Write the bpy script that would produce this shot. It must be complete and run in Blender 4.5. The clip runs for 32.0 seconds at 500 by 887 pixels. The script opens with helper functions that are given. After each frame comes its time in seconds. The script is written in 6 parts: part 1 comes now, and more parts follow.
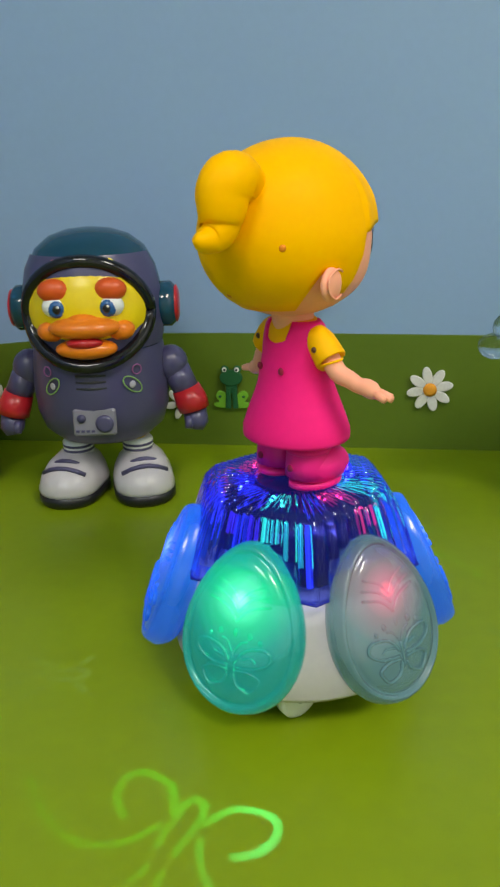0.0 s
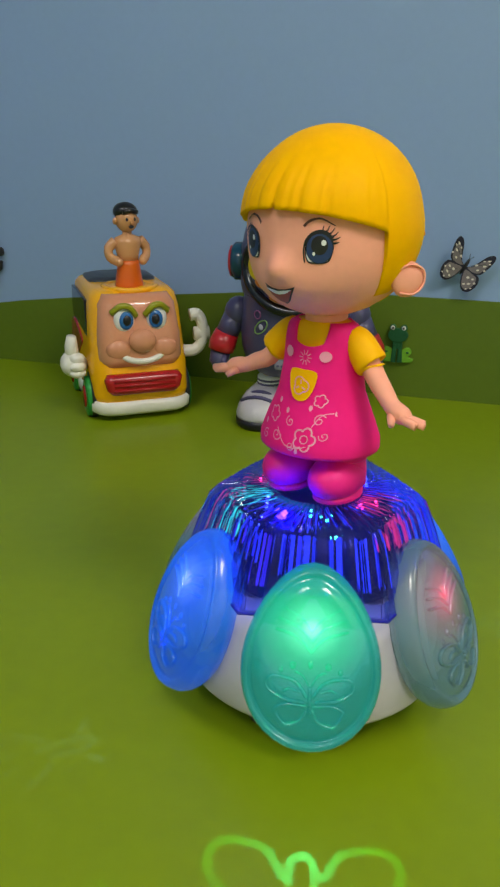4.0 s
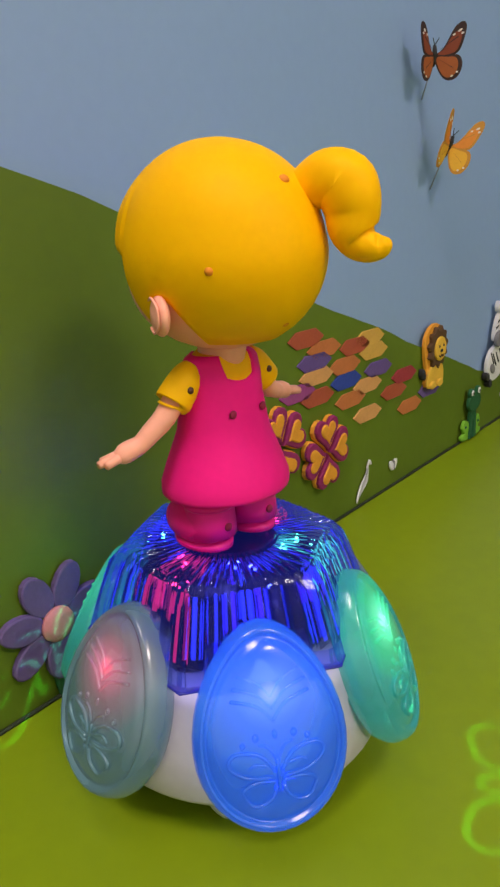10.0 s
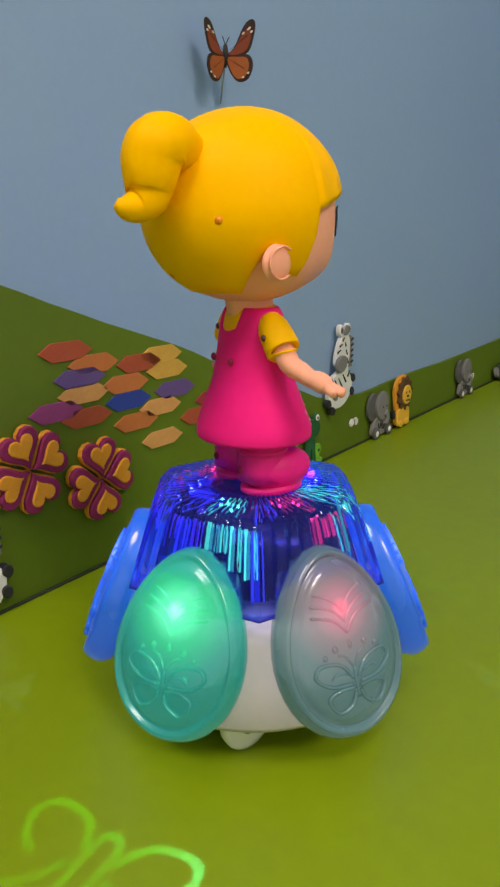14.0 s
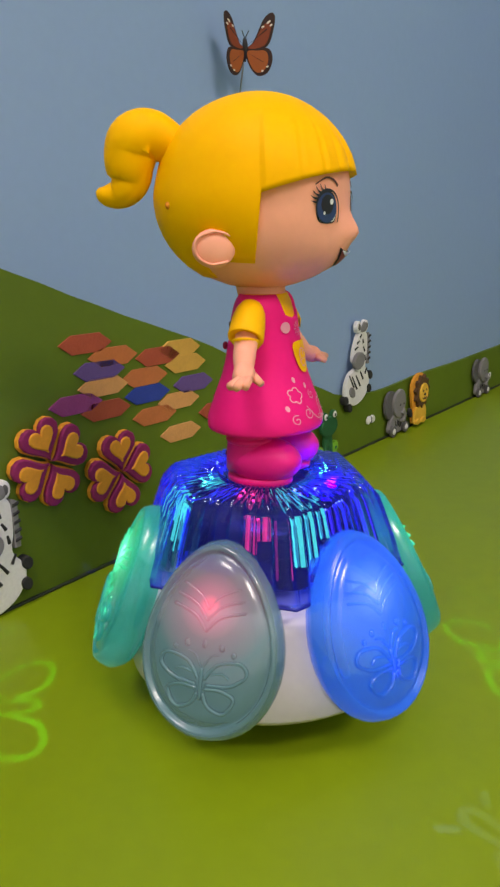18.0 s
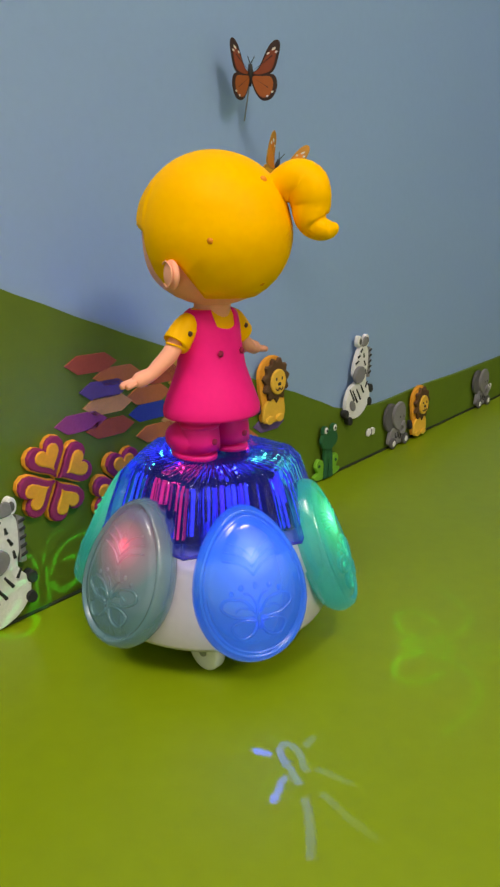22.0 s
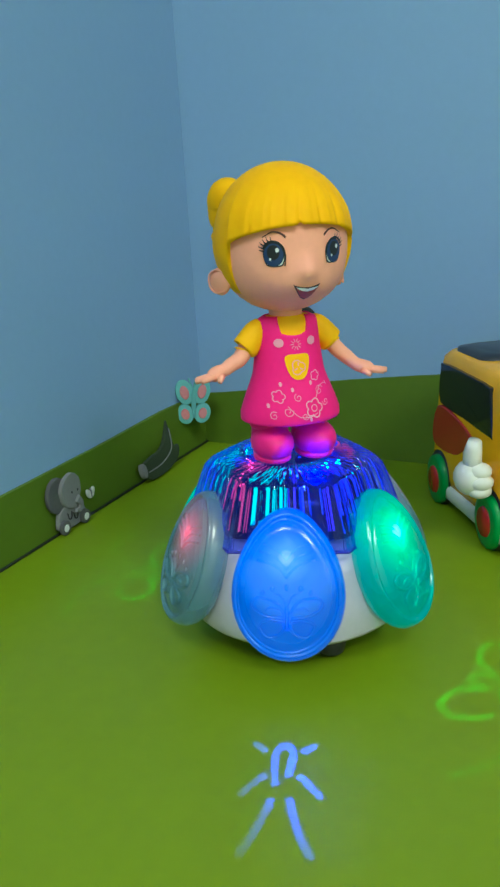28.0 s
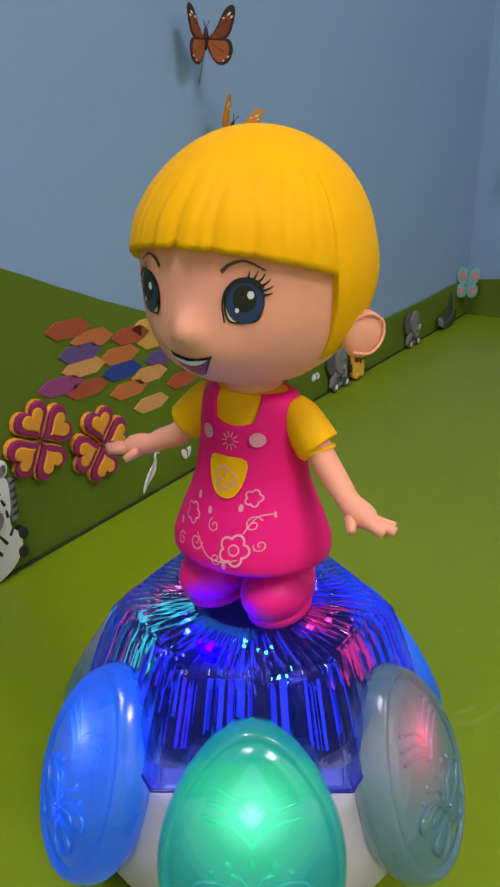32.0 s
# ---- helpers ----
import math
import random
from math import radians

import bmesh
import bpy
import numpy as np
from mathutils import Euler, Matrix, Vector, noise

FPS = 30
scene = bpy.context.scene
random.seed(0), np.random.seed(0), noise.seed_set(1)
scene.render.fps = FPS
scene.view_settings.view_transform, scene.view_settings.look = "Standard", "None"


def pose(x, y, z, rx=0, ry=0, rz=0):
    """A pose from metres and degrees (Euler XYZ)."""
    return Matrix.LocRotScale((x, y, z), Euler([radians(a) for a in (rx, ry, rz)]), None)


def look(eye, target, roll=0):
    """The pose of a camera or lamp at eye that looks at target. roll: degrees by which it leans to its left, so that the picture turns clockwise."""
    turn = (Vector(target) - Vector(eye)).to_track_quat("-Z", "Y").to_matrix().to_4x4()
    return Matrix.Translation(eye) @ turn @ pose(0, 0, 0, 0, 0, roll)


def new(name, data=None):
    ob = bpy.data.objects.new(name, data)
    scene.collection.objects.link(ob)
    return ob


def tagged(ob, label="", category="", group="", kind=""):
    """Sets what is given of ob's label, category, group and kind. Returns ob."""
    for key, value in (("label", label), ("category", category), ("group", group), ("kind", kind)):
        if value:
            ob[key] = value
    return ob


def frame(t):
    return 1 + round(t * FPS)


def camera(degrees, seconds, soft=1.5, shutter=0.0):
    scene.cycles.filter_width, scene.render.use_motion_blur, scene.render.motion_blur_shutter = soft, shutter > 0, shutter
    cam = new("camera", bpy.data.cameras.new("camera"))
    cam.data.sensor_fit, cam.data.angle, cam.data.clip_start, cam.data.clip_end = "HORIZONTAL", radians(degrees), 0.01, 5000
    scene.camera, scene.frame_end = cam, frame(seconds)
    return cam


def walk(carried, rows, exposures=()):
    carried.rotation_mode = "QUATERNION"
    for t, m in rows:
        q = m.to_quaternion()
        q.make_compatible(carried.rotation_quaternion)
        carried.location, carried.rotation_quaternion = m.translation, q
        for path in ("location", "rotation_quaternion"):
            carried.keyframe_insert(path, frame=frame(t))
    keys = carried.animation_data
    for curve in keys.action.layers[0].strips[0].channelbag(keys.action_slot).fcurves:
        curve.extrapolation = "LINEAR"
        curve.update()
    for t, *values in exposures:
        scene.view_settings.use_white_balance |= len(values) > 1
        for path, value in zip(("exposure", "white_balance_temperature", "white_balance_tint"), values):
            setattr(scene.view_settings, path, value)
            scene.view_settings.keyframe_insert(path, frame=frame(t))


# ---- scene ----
cam = camera(36.15, 32.0, soft=2.4)
PATH = [
    (0, (0.6669, -0.7218, 0.2396), (0.6200, -0.2536, 0.0704), -1.59),
    (0.5, (0.6686, -0.7178, 0.2379), (0.6497, -0.2476, 0.0689), -0.65),
    (1, (0.6788, -0.7141, 0.2342), (0.6629, -0.2419, 0.0706), -0.78),
    (1.5, (0.6828, -0.6964, 0.2336), (0.6688, -0.2238, 0.0709), -0.94),
    (2, (0.6827, -0.6894, 0.2360), (0.6629, -0.2169, 0.0735), -0.97),
    (2.5, (0.6501, -0.7186, 0.2370), (0.6100, -0.2469, 0.0762), -1.01),
    (3, (0.6137, -0.7541, 0.2370), (0.5625, -0.2846, 0.0730), -0.42),
    (3.5, (0.6384, -0.7940, 0.2426), (0.5449, -0.3340, 0.0703), -0.33),
    (5.5, (0.5079, -1.0461, 0.2364), (0.3826, -0.6028, 0.0419), 1.43),
    (6, (0.4976, -1.1071, 0.2282), (0.3548, -0.6705, 0.0308), 1.98),
    (6.6, (0.4600, -1.1656, 0.2426), (0.3083, -0.7351, 0.0385), 1.12),
    (7, (0.4533, -1.2194, 0.2301), (0.2921, -0.7918, 0.0273), 2.76),
    (7.5, (0.4541, -1.2539, 0.2354), (0.2697, -0.8365, 0.0311), 3.36),
    (8, (0.4462, -1.2345, 0.2382), (0.2322, -0.8277, 0.0416), 2.95),
    (8.5, (0.3783, -1.2589, 0.2424), (0.1635, -0.8514, 0.0480), 1.57),
    (9, (0.3342, -1.2606, 0.2378), (0.0782, -0.8742, 0.0505), -0.55),
    (9.5, (0.3048, -1.2521, 0.2359), (0.0110, -0.8868, 0.0617), -2.53),
    (10, (0.2828, -1.2381, 0.2396), (-0.0227, -0.8795, 0.0721), -2.32),
    (10.5, (0.3100, -1.2200, 0.2369), (0.0046, -0.8591, 0.0740), -1.85),
    (11, (0.3489, -1.1893, 0.2341), (0.0595, -0.8125, 0.0782), -1.60),
    (11.5, (0.3761, -1.1487, 0.2321), (0.0952, -0.7653, 0.0767), -1.43),
    (12, (0.3751, -1.1463, 0.2258), (0.0956, -0.7623, 0.0698), -1.27),
    (12.5, (0.3654, -1.1378, 0.2203), (0.0821, -0.7557, 0.0662), -1.19),
    (13, (0.3531, -1.1315, 0.2178), (0.0656, -0.7509, 0.0680), -0.98),
    (13.5, (0.3511, -1.1304, 0.2157), (0.0608, -0.7504, 0.0697), -0.83),
    (15.5, (0.3417, -1.1331, 0.2064), (0.0454, -0.7562, 0.0644), -0.68),
    (16, (0.3411, -1.1354, 0.2082), (0.0433, -0.7595, 0.0667), -0.95),
    (16.5, (0.3386, -1.1350, 0.2089), (0.0407, -0.7586, 0.0690), -1.24),
    (17, (0.3375, -1.1317, 0.2048), (0.0389, -0.7543, 0.0690), -1.43),
    (17.5, (0.3398, -1.1333, 0.2031), (0.0410, -0.7566, 0.0658), -1.44),
    (18, (0.3463, -1.1338, 0.2055), (0.0474, -0.7584, 0.0648), -0.87),
    (18.5, (0.3498, -1.1314, 0.2070), (0.0529, -0.7548, 0.0653), -0.76),
    (19, (0.3532, -1.1310, 0.2087), (0.0567, -0.7546, 0.0660), -0.76),
    (19.5, (0.3492, -1.1314, 0.2066), (0.0535, -0.7542, 0.0644), -0.65),
    (20, (0.3514, -1.1319, 0.2072), (0.0547, -0.7560, 0.0635), -0.55),
    (20.5, (0.3544, -1.1334, 0.2109), (0.0567, -0.7587, 0.0660), -0.46),
    (21, (0.3546, -1.1345, 0.2154), (0.0552, -0.7624, 0.0674), -0.36),
    (21.5, (0.3574, -1.1348, 0.2185), (0.0569, -0.7628, 0.0723), -0.19),
    (22, (0.3524, -1.1381, 0.2215), (0.0521, -0.7648, 0.0785), -0.23),
    (22.5, (0.3569, -1.1301, 0.2256), (0.0611, -0.7529, 0.0833), 0.37),
    (23, (0.3859, -1.1134, 0.2197), (0.0974, -0.7285, 0.0833), 0.75),
    (23.5, (0.4305, -1.0692, 0.2179), (0.1488, -0.6787, 0.0833), 0.56),
    (24, (0.4436, -1.0138, 0.2182), (0.1871, -0.6079, 0.0787), 1.22),
    (24.5, (0.5019, -0.9597, 0.2200), (0.2446, -0.5549, 0.0789), -0.42),
    (26.5, (0.4135, -0.7478, 0.2348), (0.2222, -0.3077, 0.0942), -1.87),
    (27, (0.3985, -0.7016, 0.2332), (0.2045, -0.2633, 0.0911), -2.85),
    (27.5, (0.3851, -0.6778, 0.2277), (0.1838, -0.2441, 0.0815), -3.37),
    (28, (0.3701, -0.7015, 0.2322), (0.1643, -0.2710, 0.0827), -3.31),
    (28.5, (0.3863, -0.7281, 0.2267), (0.1725, -0.3003, 0.0809), -2.64),
    (29, (0.3615, -0.7761, 0.2299), (0.1550, -0.3491, 0.0718), -1.56),
    (29.5, (0.3554, -0.8481, 0.2295), (0.1384, -0.4302, 0.0612), -0.53),
    (30, (0.3463, -0.9283, 0.2285), (0.1238, -0.5153, 0.0553), 0.42),
    (30.5, (0.3445, -0.9968, 0.2379), (0.1161, -0.5894, 0.0595), 0.82),
    (31, (0.3405, -1.0580, 0.2366), (0.1068, -0.6551, 0.0547), 0.98),
    (31.5, (0.3323, -1.1275, 0.2338), (0.0996, -0.7226, 0.0552), 1.34),
    (32, (0.3435, -1.1806, 0.2473), (0.0947, -0.7886, 0.0618), -0.05),
]
walk(cam, [(t, look(eye, target, roll)) for t, eye, target, roll in PATH], exposures=[(0, -0.21, 6700, 9), (2, -0.31, 6700, 8), (3, -0.51, 6700, 10), (5.5, -0.38, 6700, 13), (6.6, -0.43, 6600, 15), (7.1, -0.56, 6700, 18), (8, -0.70, 6250, 29), (9, -0.55, 6700, 26), (10, -0.35, 6800, 26), (12, -0.30, 7150, 17), (17, -0.30, 6850, 23), (20, -0.25, 6850, 23), (22, -0.25, 7150, 18), (23, -0.05, 6850, 15), (24, 0.22, 6900, 12), (24.5, 0.27, 6900, 12), (26.5, -0.02, 6350, 6), (27, 0.08, 6250, 2), (28, -0.05, 5650, -9), (29, -0.20, 5950, -7), (30.5, -0.30, 6400, 13), (32, -0.50, 6400, 21)])

# ---- light ----
world = bpy.data.worlds.new("room_air")
scene.world = world
world.use_nodes = True
world.node_tree.nodes["Background"].inputs["Color"].default_value = (0.75, 0.85, 1.0, 1)
world.node_tree.nodes["Background"].inputs["Strength"].default_value = 0.03


def area_lamp(name, eye, target, size, watts, colour):
    data = bpy.data.lights.new(name, "AREA")
    data.shape, data.size, data.energy, data.color = "SQUARE", size, watts, colour
    lamp = new(name, data)
    lamp.matrix_world = look(eye, target)
    return lamp


# Unseen lamps on an assumed ceiling, its height chosen for the light's slant.
CEIL = 1.45
LAMPS = [((1.40, -1.15, CEIL - 0.045), 0.42, 15.5, (1.0, 0.96, 0.88)), ((0.32, -1.50, CEIL - 0.045), 0.42, 9.0, (1.0, 0.97, 0.92))]
for eye, size, watts, colour in LAMPS:
    area_lamp("added_lamp", eye, (eye[0], eye[1] + 0.001, 0), size, watts, colour)


# ---- materials ----
def material(name, colour, rough=0.5, metal=0.0, grain=0.08, scale=40.0, bump=0.0, coat=0.0, spec=0.5, blotch=0.06, blotch_scale=4.0, sub=0.0):
    """Plain solid with fine grain and broad blotches of tone, and a little relief."""
    m = bpy.data.materials.new(name)
    m.use_nodes = True
    nt = m.node_tree
    b = nt.nodes["Principled BSDF"]
    b.inputs["Roughness"].default_value, b.inputs["Metallic"].default_value = rough, metal
    b.inputs["Coat Weight"].default_value, b.inputs["Specular IOR Level"].default_value = coat, spec
    if sub:
        b.inputs["Subsurface Weight"].default_value = sub
        b.inputs["Subsurface Radius"].default_value = (0.004, 0.002, 0.0015)
    co = nt.nodes.new("ShaderNodeTexCoord")
    fine, broad = nt.nodes.new("ShaderNodeTexNoise"), nt.nodes.new("ShaderNodeTexNoise")
    fine.inputs["Scale"].default_value, fine.inputs["Detail"].default_value = scale, 4
    broad.inputs["Scale"].default_value, broad.inputs["Detail"].default_value = blotch_scale, 3
    for n in (fine, broad):
        nt.links.new(co.outputs["Object"], n.inputs["Vector"])
    prev = None
    for n, amount in ((fine, grain), (broad, blotch)):
        mix = nt.nodes.new("ShaderNodeMix")
        mix.data_type, mix.blend_type = "RGBA", "MULTIPLY"
        mix.inputs[0].default_value = 1.0
        ramp = nt.nodes.new("ShaderNodeMapRange")
        ramp.inputs["To Min"].default_value, ramp.inputs["To Max"].default_value = 1 - amount * 1.6, 1 + amount * 1.6
        nt.links.new(n.outputs["Fac"], ramp.inputs["Value"])
        nt.links.new(ramp.outputs["Result"], mix.inputs[7])
        if prev:
            nt.links.new(prev.outputs[2], mix.inputs[6])
        else:
            mix.inputs[6].default_value = (*colour, 1)
        prev = mix
    nt.links.new(prev.outputs[2], b.inputs["Base Color"])
    if bump:
        bp = nt.nodes.new("ShaderNodeBump")
        bp.inputs["Strength"].default_value, bp.inputs["Distance"].default_value = bump, 0.001
        nt.links.new(fine.outputs["Fac"], bp.inputs["Height"])
        nt.links.new(bp.outputs["Normal"], b.inputs["Normal"])
    return m


def plastic(name, colour, rough=0.28, **more):
    return material(name, colour, rough, grain=more.pop("grain", 0.03), blotch=more.pop("blotch", 0.05), scale=300, blotch_scale=25, **more)


def foam(name, colour):
    return material(name, colour, 0.75, grain=0.07, scale=500, bump=0.25, blotch=0.08, blotch_scale=45)


def lit(name, colour, strength):
    m = bpy.data.materials.new(name)
    m.use_nodes = True
    b = m.node_tree.nodes["Principled BSDF"]
    b.inputs["Base Color"].default_value = (*colour, 1)
    b.inputs["Emission Color"].default_value, b.inputs["Emission Strength"].default_value = (*colour, 1), strength
    return m


def glow_petal_plastic(name, tint, glow, body, spot, core, halo):
    """Frosted clear plastic; the glow and hot spot of a lamp are painted into its emission."""
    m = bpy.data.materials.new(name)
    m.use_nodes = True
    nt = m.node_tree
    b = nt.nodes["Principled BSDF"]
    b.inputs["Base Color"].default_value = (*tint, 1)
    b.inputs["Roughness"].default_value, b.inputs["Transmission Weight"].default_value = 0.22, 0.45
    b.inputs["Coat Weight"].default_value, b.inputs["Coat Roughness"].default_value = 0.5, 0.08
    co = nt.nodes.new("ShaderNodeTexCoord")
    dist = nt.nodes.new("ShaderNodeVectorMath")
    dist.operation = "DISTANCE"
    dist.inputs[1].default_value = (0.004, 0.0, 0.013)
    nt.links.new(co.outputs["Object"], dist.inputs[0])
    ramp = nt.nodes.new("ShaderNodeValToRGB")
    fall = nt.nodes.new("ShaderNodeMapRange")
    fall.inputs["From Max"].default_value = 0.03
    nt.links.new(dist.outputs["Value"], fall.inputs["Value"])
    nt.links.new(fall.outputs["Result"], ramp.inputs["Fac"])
    # Painted lamp glow: bright core, coloured halo, dimmer body towards the edge.
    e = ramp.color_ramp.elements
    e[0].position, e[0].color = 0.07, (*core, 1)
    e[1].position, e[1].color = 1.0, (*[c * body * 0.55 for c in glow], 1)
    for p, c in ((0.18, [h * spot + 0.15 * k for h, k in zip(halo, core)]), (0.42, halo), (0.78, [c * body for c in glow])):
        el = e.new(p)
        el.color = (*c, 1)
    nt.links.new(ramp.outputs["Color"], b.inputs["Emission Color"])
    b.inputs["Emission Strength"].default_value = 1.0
    clear, mix = nt.nodes.new("ShaderNodeBsdfTransparent"), nt.nodes.new("ShaderNodeMixShader")
    clear.inputs["Color"].default_value = (*[0.25 + 0.75 * t for t in tint], 1)
    mix.inputs[0].default_value = 0.20
    out = nt.nodes["Material Output"]
    nt.links.new(b.outputs[0], mix.inputs[1])
    nt.links.new(clear.outputs[0], mix.inputs[2])
    nt.links.new(mix.outputs[0], out.inputs["Surface"])
    return m


def clear_plastic(name, tint, rough=0.06, ior=1.45, keep=0.25, glow=None):
    m = bpy.data.materials.new(name)
    m.use_nodes = True
    nt = m.node_tree
    b = nt.nodes["Principled BSDF"]
    b.inputs["Base Color"].default_value = (*tint, 1)
    b.inputs["Roughness"].default_value, b.inputs["Transmission Weight"].default_value, b.inputs["IOR"].default_value = rough, 1.0, ior
    # Optional even emission that imitates light caught inside the plastic.
    if glow:
        b.inputs["Emission Color"].default_value, b.inputs["Emission Strength"].default_value = (*glow, 1), 1.0
    clear, mix = nt.nodes.new("ShaderNodeBsdfTransparent"), nt.nodes.new("ShaderNodeMixShader")
    clear.inputs["Color"].default_value = (*tint, 1)
    mix.inputs[0].default_value = keep
    nt.links.new(b.outputs[0], mix.inputs[1])
    nt.links.new(clear.outputs[0], mix.inputs[2])
    nt.links.new(mix.outputs[0], nt.nodes["Material Output"].inputs["Surface"])
    return m


M_FLOOR = material("green_vinyl", (0.205, 0.288, 0.005), 0.37, grain=0.04, scale=90, bump=0.06, blotch=0.10, blotch_scale=2.5, spec=0.32)
M_BAND = material("green_card", (0.105, 0.17, 0.005), 0.6, grain=0.05, scale=120, bump=0.1, blotch=0.10, blotch_scale=6)
M_WALL = material("blue_wall_paint", (0.26, 0.39, 0.62), 0.55, grain=0.02, scale=160, bump=0.08, blotch=0.05, blotch_scale=2)
M_CEIL = material("white_ceiling_paint", (0.8, 0.8, 0.78), 0.8)
M_PANEL = lit("lamp_panel", (1.0, 0.97, 0.9), 6.0)
M_GAP_SHADE = material("gap_shade", (0.02, 0.03, 0.01), 0.8)
M_HAIR = plastic("yellow_vinyl", (1.0, 0.48, 0.0), 0.5, spec=0.06, sub=0.05)
M_SKIN = plastic("skin_vinyl", (0.98, 0.42, 0.29), 0.5, spec=0.10, sub=0.05)
M_PINK = plastic("hot_pink_vinyl", (0.94, 0.016, 0.23), 0.5, spec=0.12)
M_SHOE = plastic("pink_shoe_vinyl", (0.88, 0.014, 0.24), 0.45, spec=0.25)
M_SLEEVE = plastic("yellow_sleeve", (1.0, 0.50, 0.002), 0.5, spec=0.1)
M_PRINT = plastic("pale_pink_print", (0.88, 0.33, 0.46), 0.5)
M_BLACK = plastic("black_paint", (0.012, 0.012, 0.016), 0.35)
M_WHITE = plastic("white_plastic", (0.80, 0.80, 0.80), 0.35)
M_IRIS = plastic("blue_iris_paint", (0.020, 0.046, 0.145), 0.3)
M_BROWN = plastic("brown_brow_paint", (0.10, 0.03, 0.02), 0.5)
M_MOUTH = plastic("dark_red_mouth", (0.36, 0.06, 0.06), 0.4)
M_HOLE = plastic("screw_hole", (0.82, 0.24, 0.004), 0.7)
M_HOLEP = plastic("pink_screw_hole", (0.30, 0.004, 0.05), 0.7)
M_CREAM = plastic("cream_white_plastic", (0.55, 0.51, 0.56), 0.4)
M_GREY = plastic("grey_plastic", (0.30, 0.31, 0.33), 0.4)
M_DARK = plastic("dark_plastic", (0.03, 0.03, 0.035), 0.4)


# ---- mesh helpers ----
def tf(m, p):
    return m @ Vector(p)


I4 = Matrix.Identity(4)


class Shape:
    """Collects faces for one mesh; every call may name the material slot."""

    def __init__(self):
        self.v, self.f, self.mi, self.sm = [], [], [], []

    def add(self, verts, faces, mi=0, smooth=True, m=I4):
        o = len(self.v)
        self.v += [tuple(tf(m, p)) for p in verts]
        self.f += [[o + i for i in f] for f in faces]
        self.mi += [mi] * len(faces)
        self.sm += [smooth] * len(faces)
        return self

    def rings(self, rings, mi=0, smooth=True, m=I4, cap0=True, cap1=True, closed=True):
        n = len(rings[0])
        verts = [p for r in rings for p in r]
        faces = []
        for a in range(len(rings) - 1):
            for b in range(n if closed else n - 1):
                c = (b + 1) % n
                faces.append((a * n + b, a * n + c, (a + 1) * n + c, (a + 1) * n + b))
        if closed and cap0:
            faces.append(tuple(range(n))[::-1])
        if closed and cap1:
            faces.append(tuple((len(rings) - 1) * n + i for i in range(n)))
        return self.add(verts, faces, mi, smooth, m)

    def lathe(self, profile, n=24, mi=0, m=I4, sx=1.0, sy=1.0, smooth=True):
        """profile: (radius, z) from bottom to top."""
        rings = [[(r * sx * math.cos(2 * math.pi * k / n), r * sy * math.sin(2 * math.pi * k / n), z) for k in range(n)] for r, z in profile]
        return self.rings(rings, mi, smooth, m)

    def ball(self, c, r, n=16, mi=0, m=I4):
        rx, ry, rz = r if isinstance(r, tuple) else (r, r, r)
        k = max(6, n // 2)
        rings = []
        for a in range(k + 1):
            t = -math.pi / 2 + math.pi * a / k
            q = max(math.cos(t), 0.02)
            rings.append([(c[0] + rx * q * math.cos(2 * math.pi * j / n), c[1] + ry * q * math.sin(2 * math.pi * j / n), c[2] + rz * math.sin(t)) for j in range(n)])
        return self.rings(rings, mi, True, m)

    def tube(self, pts, radii, n=10, mi=0, m=I4, flat=1.0):
        pts = [Vector(p) for p in pts]
        if not isinstance(radii, (list, tuple)):
            radii = [radii] * len(pts)
        rings, side = [], None
        for i, p in enumerate(pts):
            d = (pts[min(i + 1, len(pts) - 1)] - pts[max(i - 1, 0)]).normalized()
            if side is None:
                side = d.cross(Vector((0, 0, 1)) if abs(d.z) < 0.9 else Vector((1, 0, 0))).normalized()
            side = (side - d * side.dot(d)).normalized()
            up = d.cross(side)
            rings.append([tuple(p + radii[i] * (side * math.cos(2 * math.pi * k / n) + up * flat * math.sin(2 * math.pi * k / n))) for k in range(n)])
        return self.rings(rings, mi, True, m)

    def box(self, c, s, mi=0, m=I4, bevel=0.0):
        x, y, z = (q / 2 for q in s)
        b = min(bevel, x * 0.9, y * 0.9, z * 0.9)
        if b <= 0:
            b = min(x, y, z) * 0.08

        def ring(ix, iy, zz):
            out = []
            for sx, sy, first in ((1, -1, 0), (1, 1, 1), (-1, 1, 0), (-1, -1, 1)):
                px, py = sx * (x - ix), sy * (y - iy)
                a, d = (px, py - sy * b), (px - sx * b, py)
                out += [a, d] if not first else [a, d]
                if (sx, sy) in ((1, -1), (-1, 1)):
                    out[-2], out[-1] = out[-1], out[-2]
            return [(c[0] + p[0], c[1] + p[1], c[2] + zz) for p in out]

        return self.rings([ring(b, b, -z), ring(0, 0, -z + b), ring(0, 0, z - b), ring(b, b, z)], mi, False, m)

    def slab(self, pts, z0, z1, mi=0, m=I4, edge=0.0008):
        """A flat piece cut to an outline (counter-clockwise), with a slightly rounded top edge."""
        n = len(pts)
        cx, cy = sum(p[0] for p in pts) / n, sum(p[1] for p in pts) / n
        ins = []
        for i, p in enumerate(pts):
            a, b = Vector(pts[i - 1]), Vector(pts[(i + 1) % n])
            t = (b - a)
            t = t.normalized() if t.length > 1e-9 else Vector((1, 0))
            ins.append((p[0] - t.y * edge, p[1] + t.x * edge))
        rings = [[(x, y, z0) for x, y in pts], [(x, y, z1 - edge * 0.7) for x, y in pts], [(x, y, z1) for x, y in ins]]
        return self.rings(rings, mi, False, m)

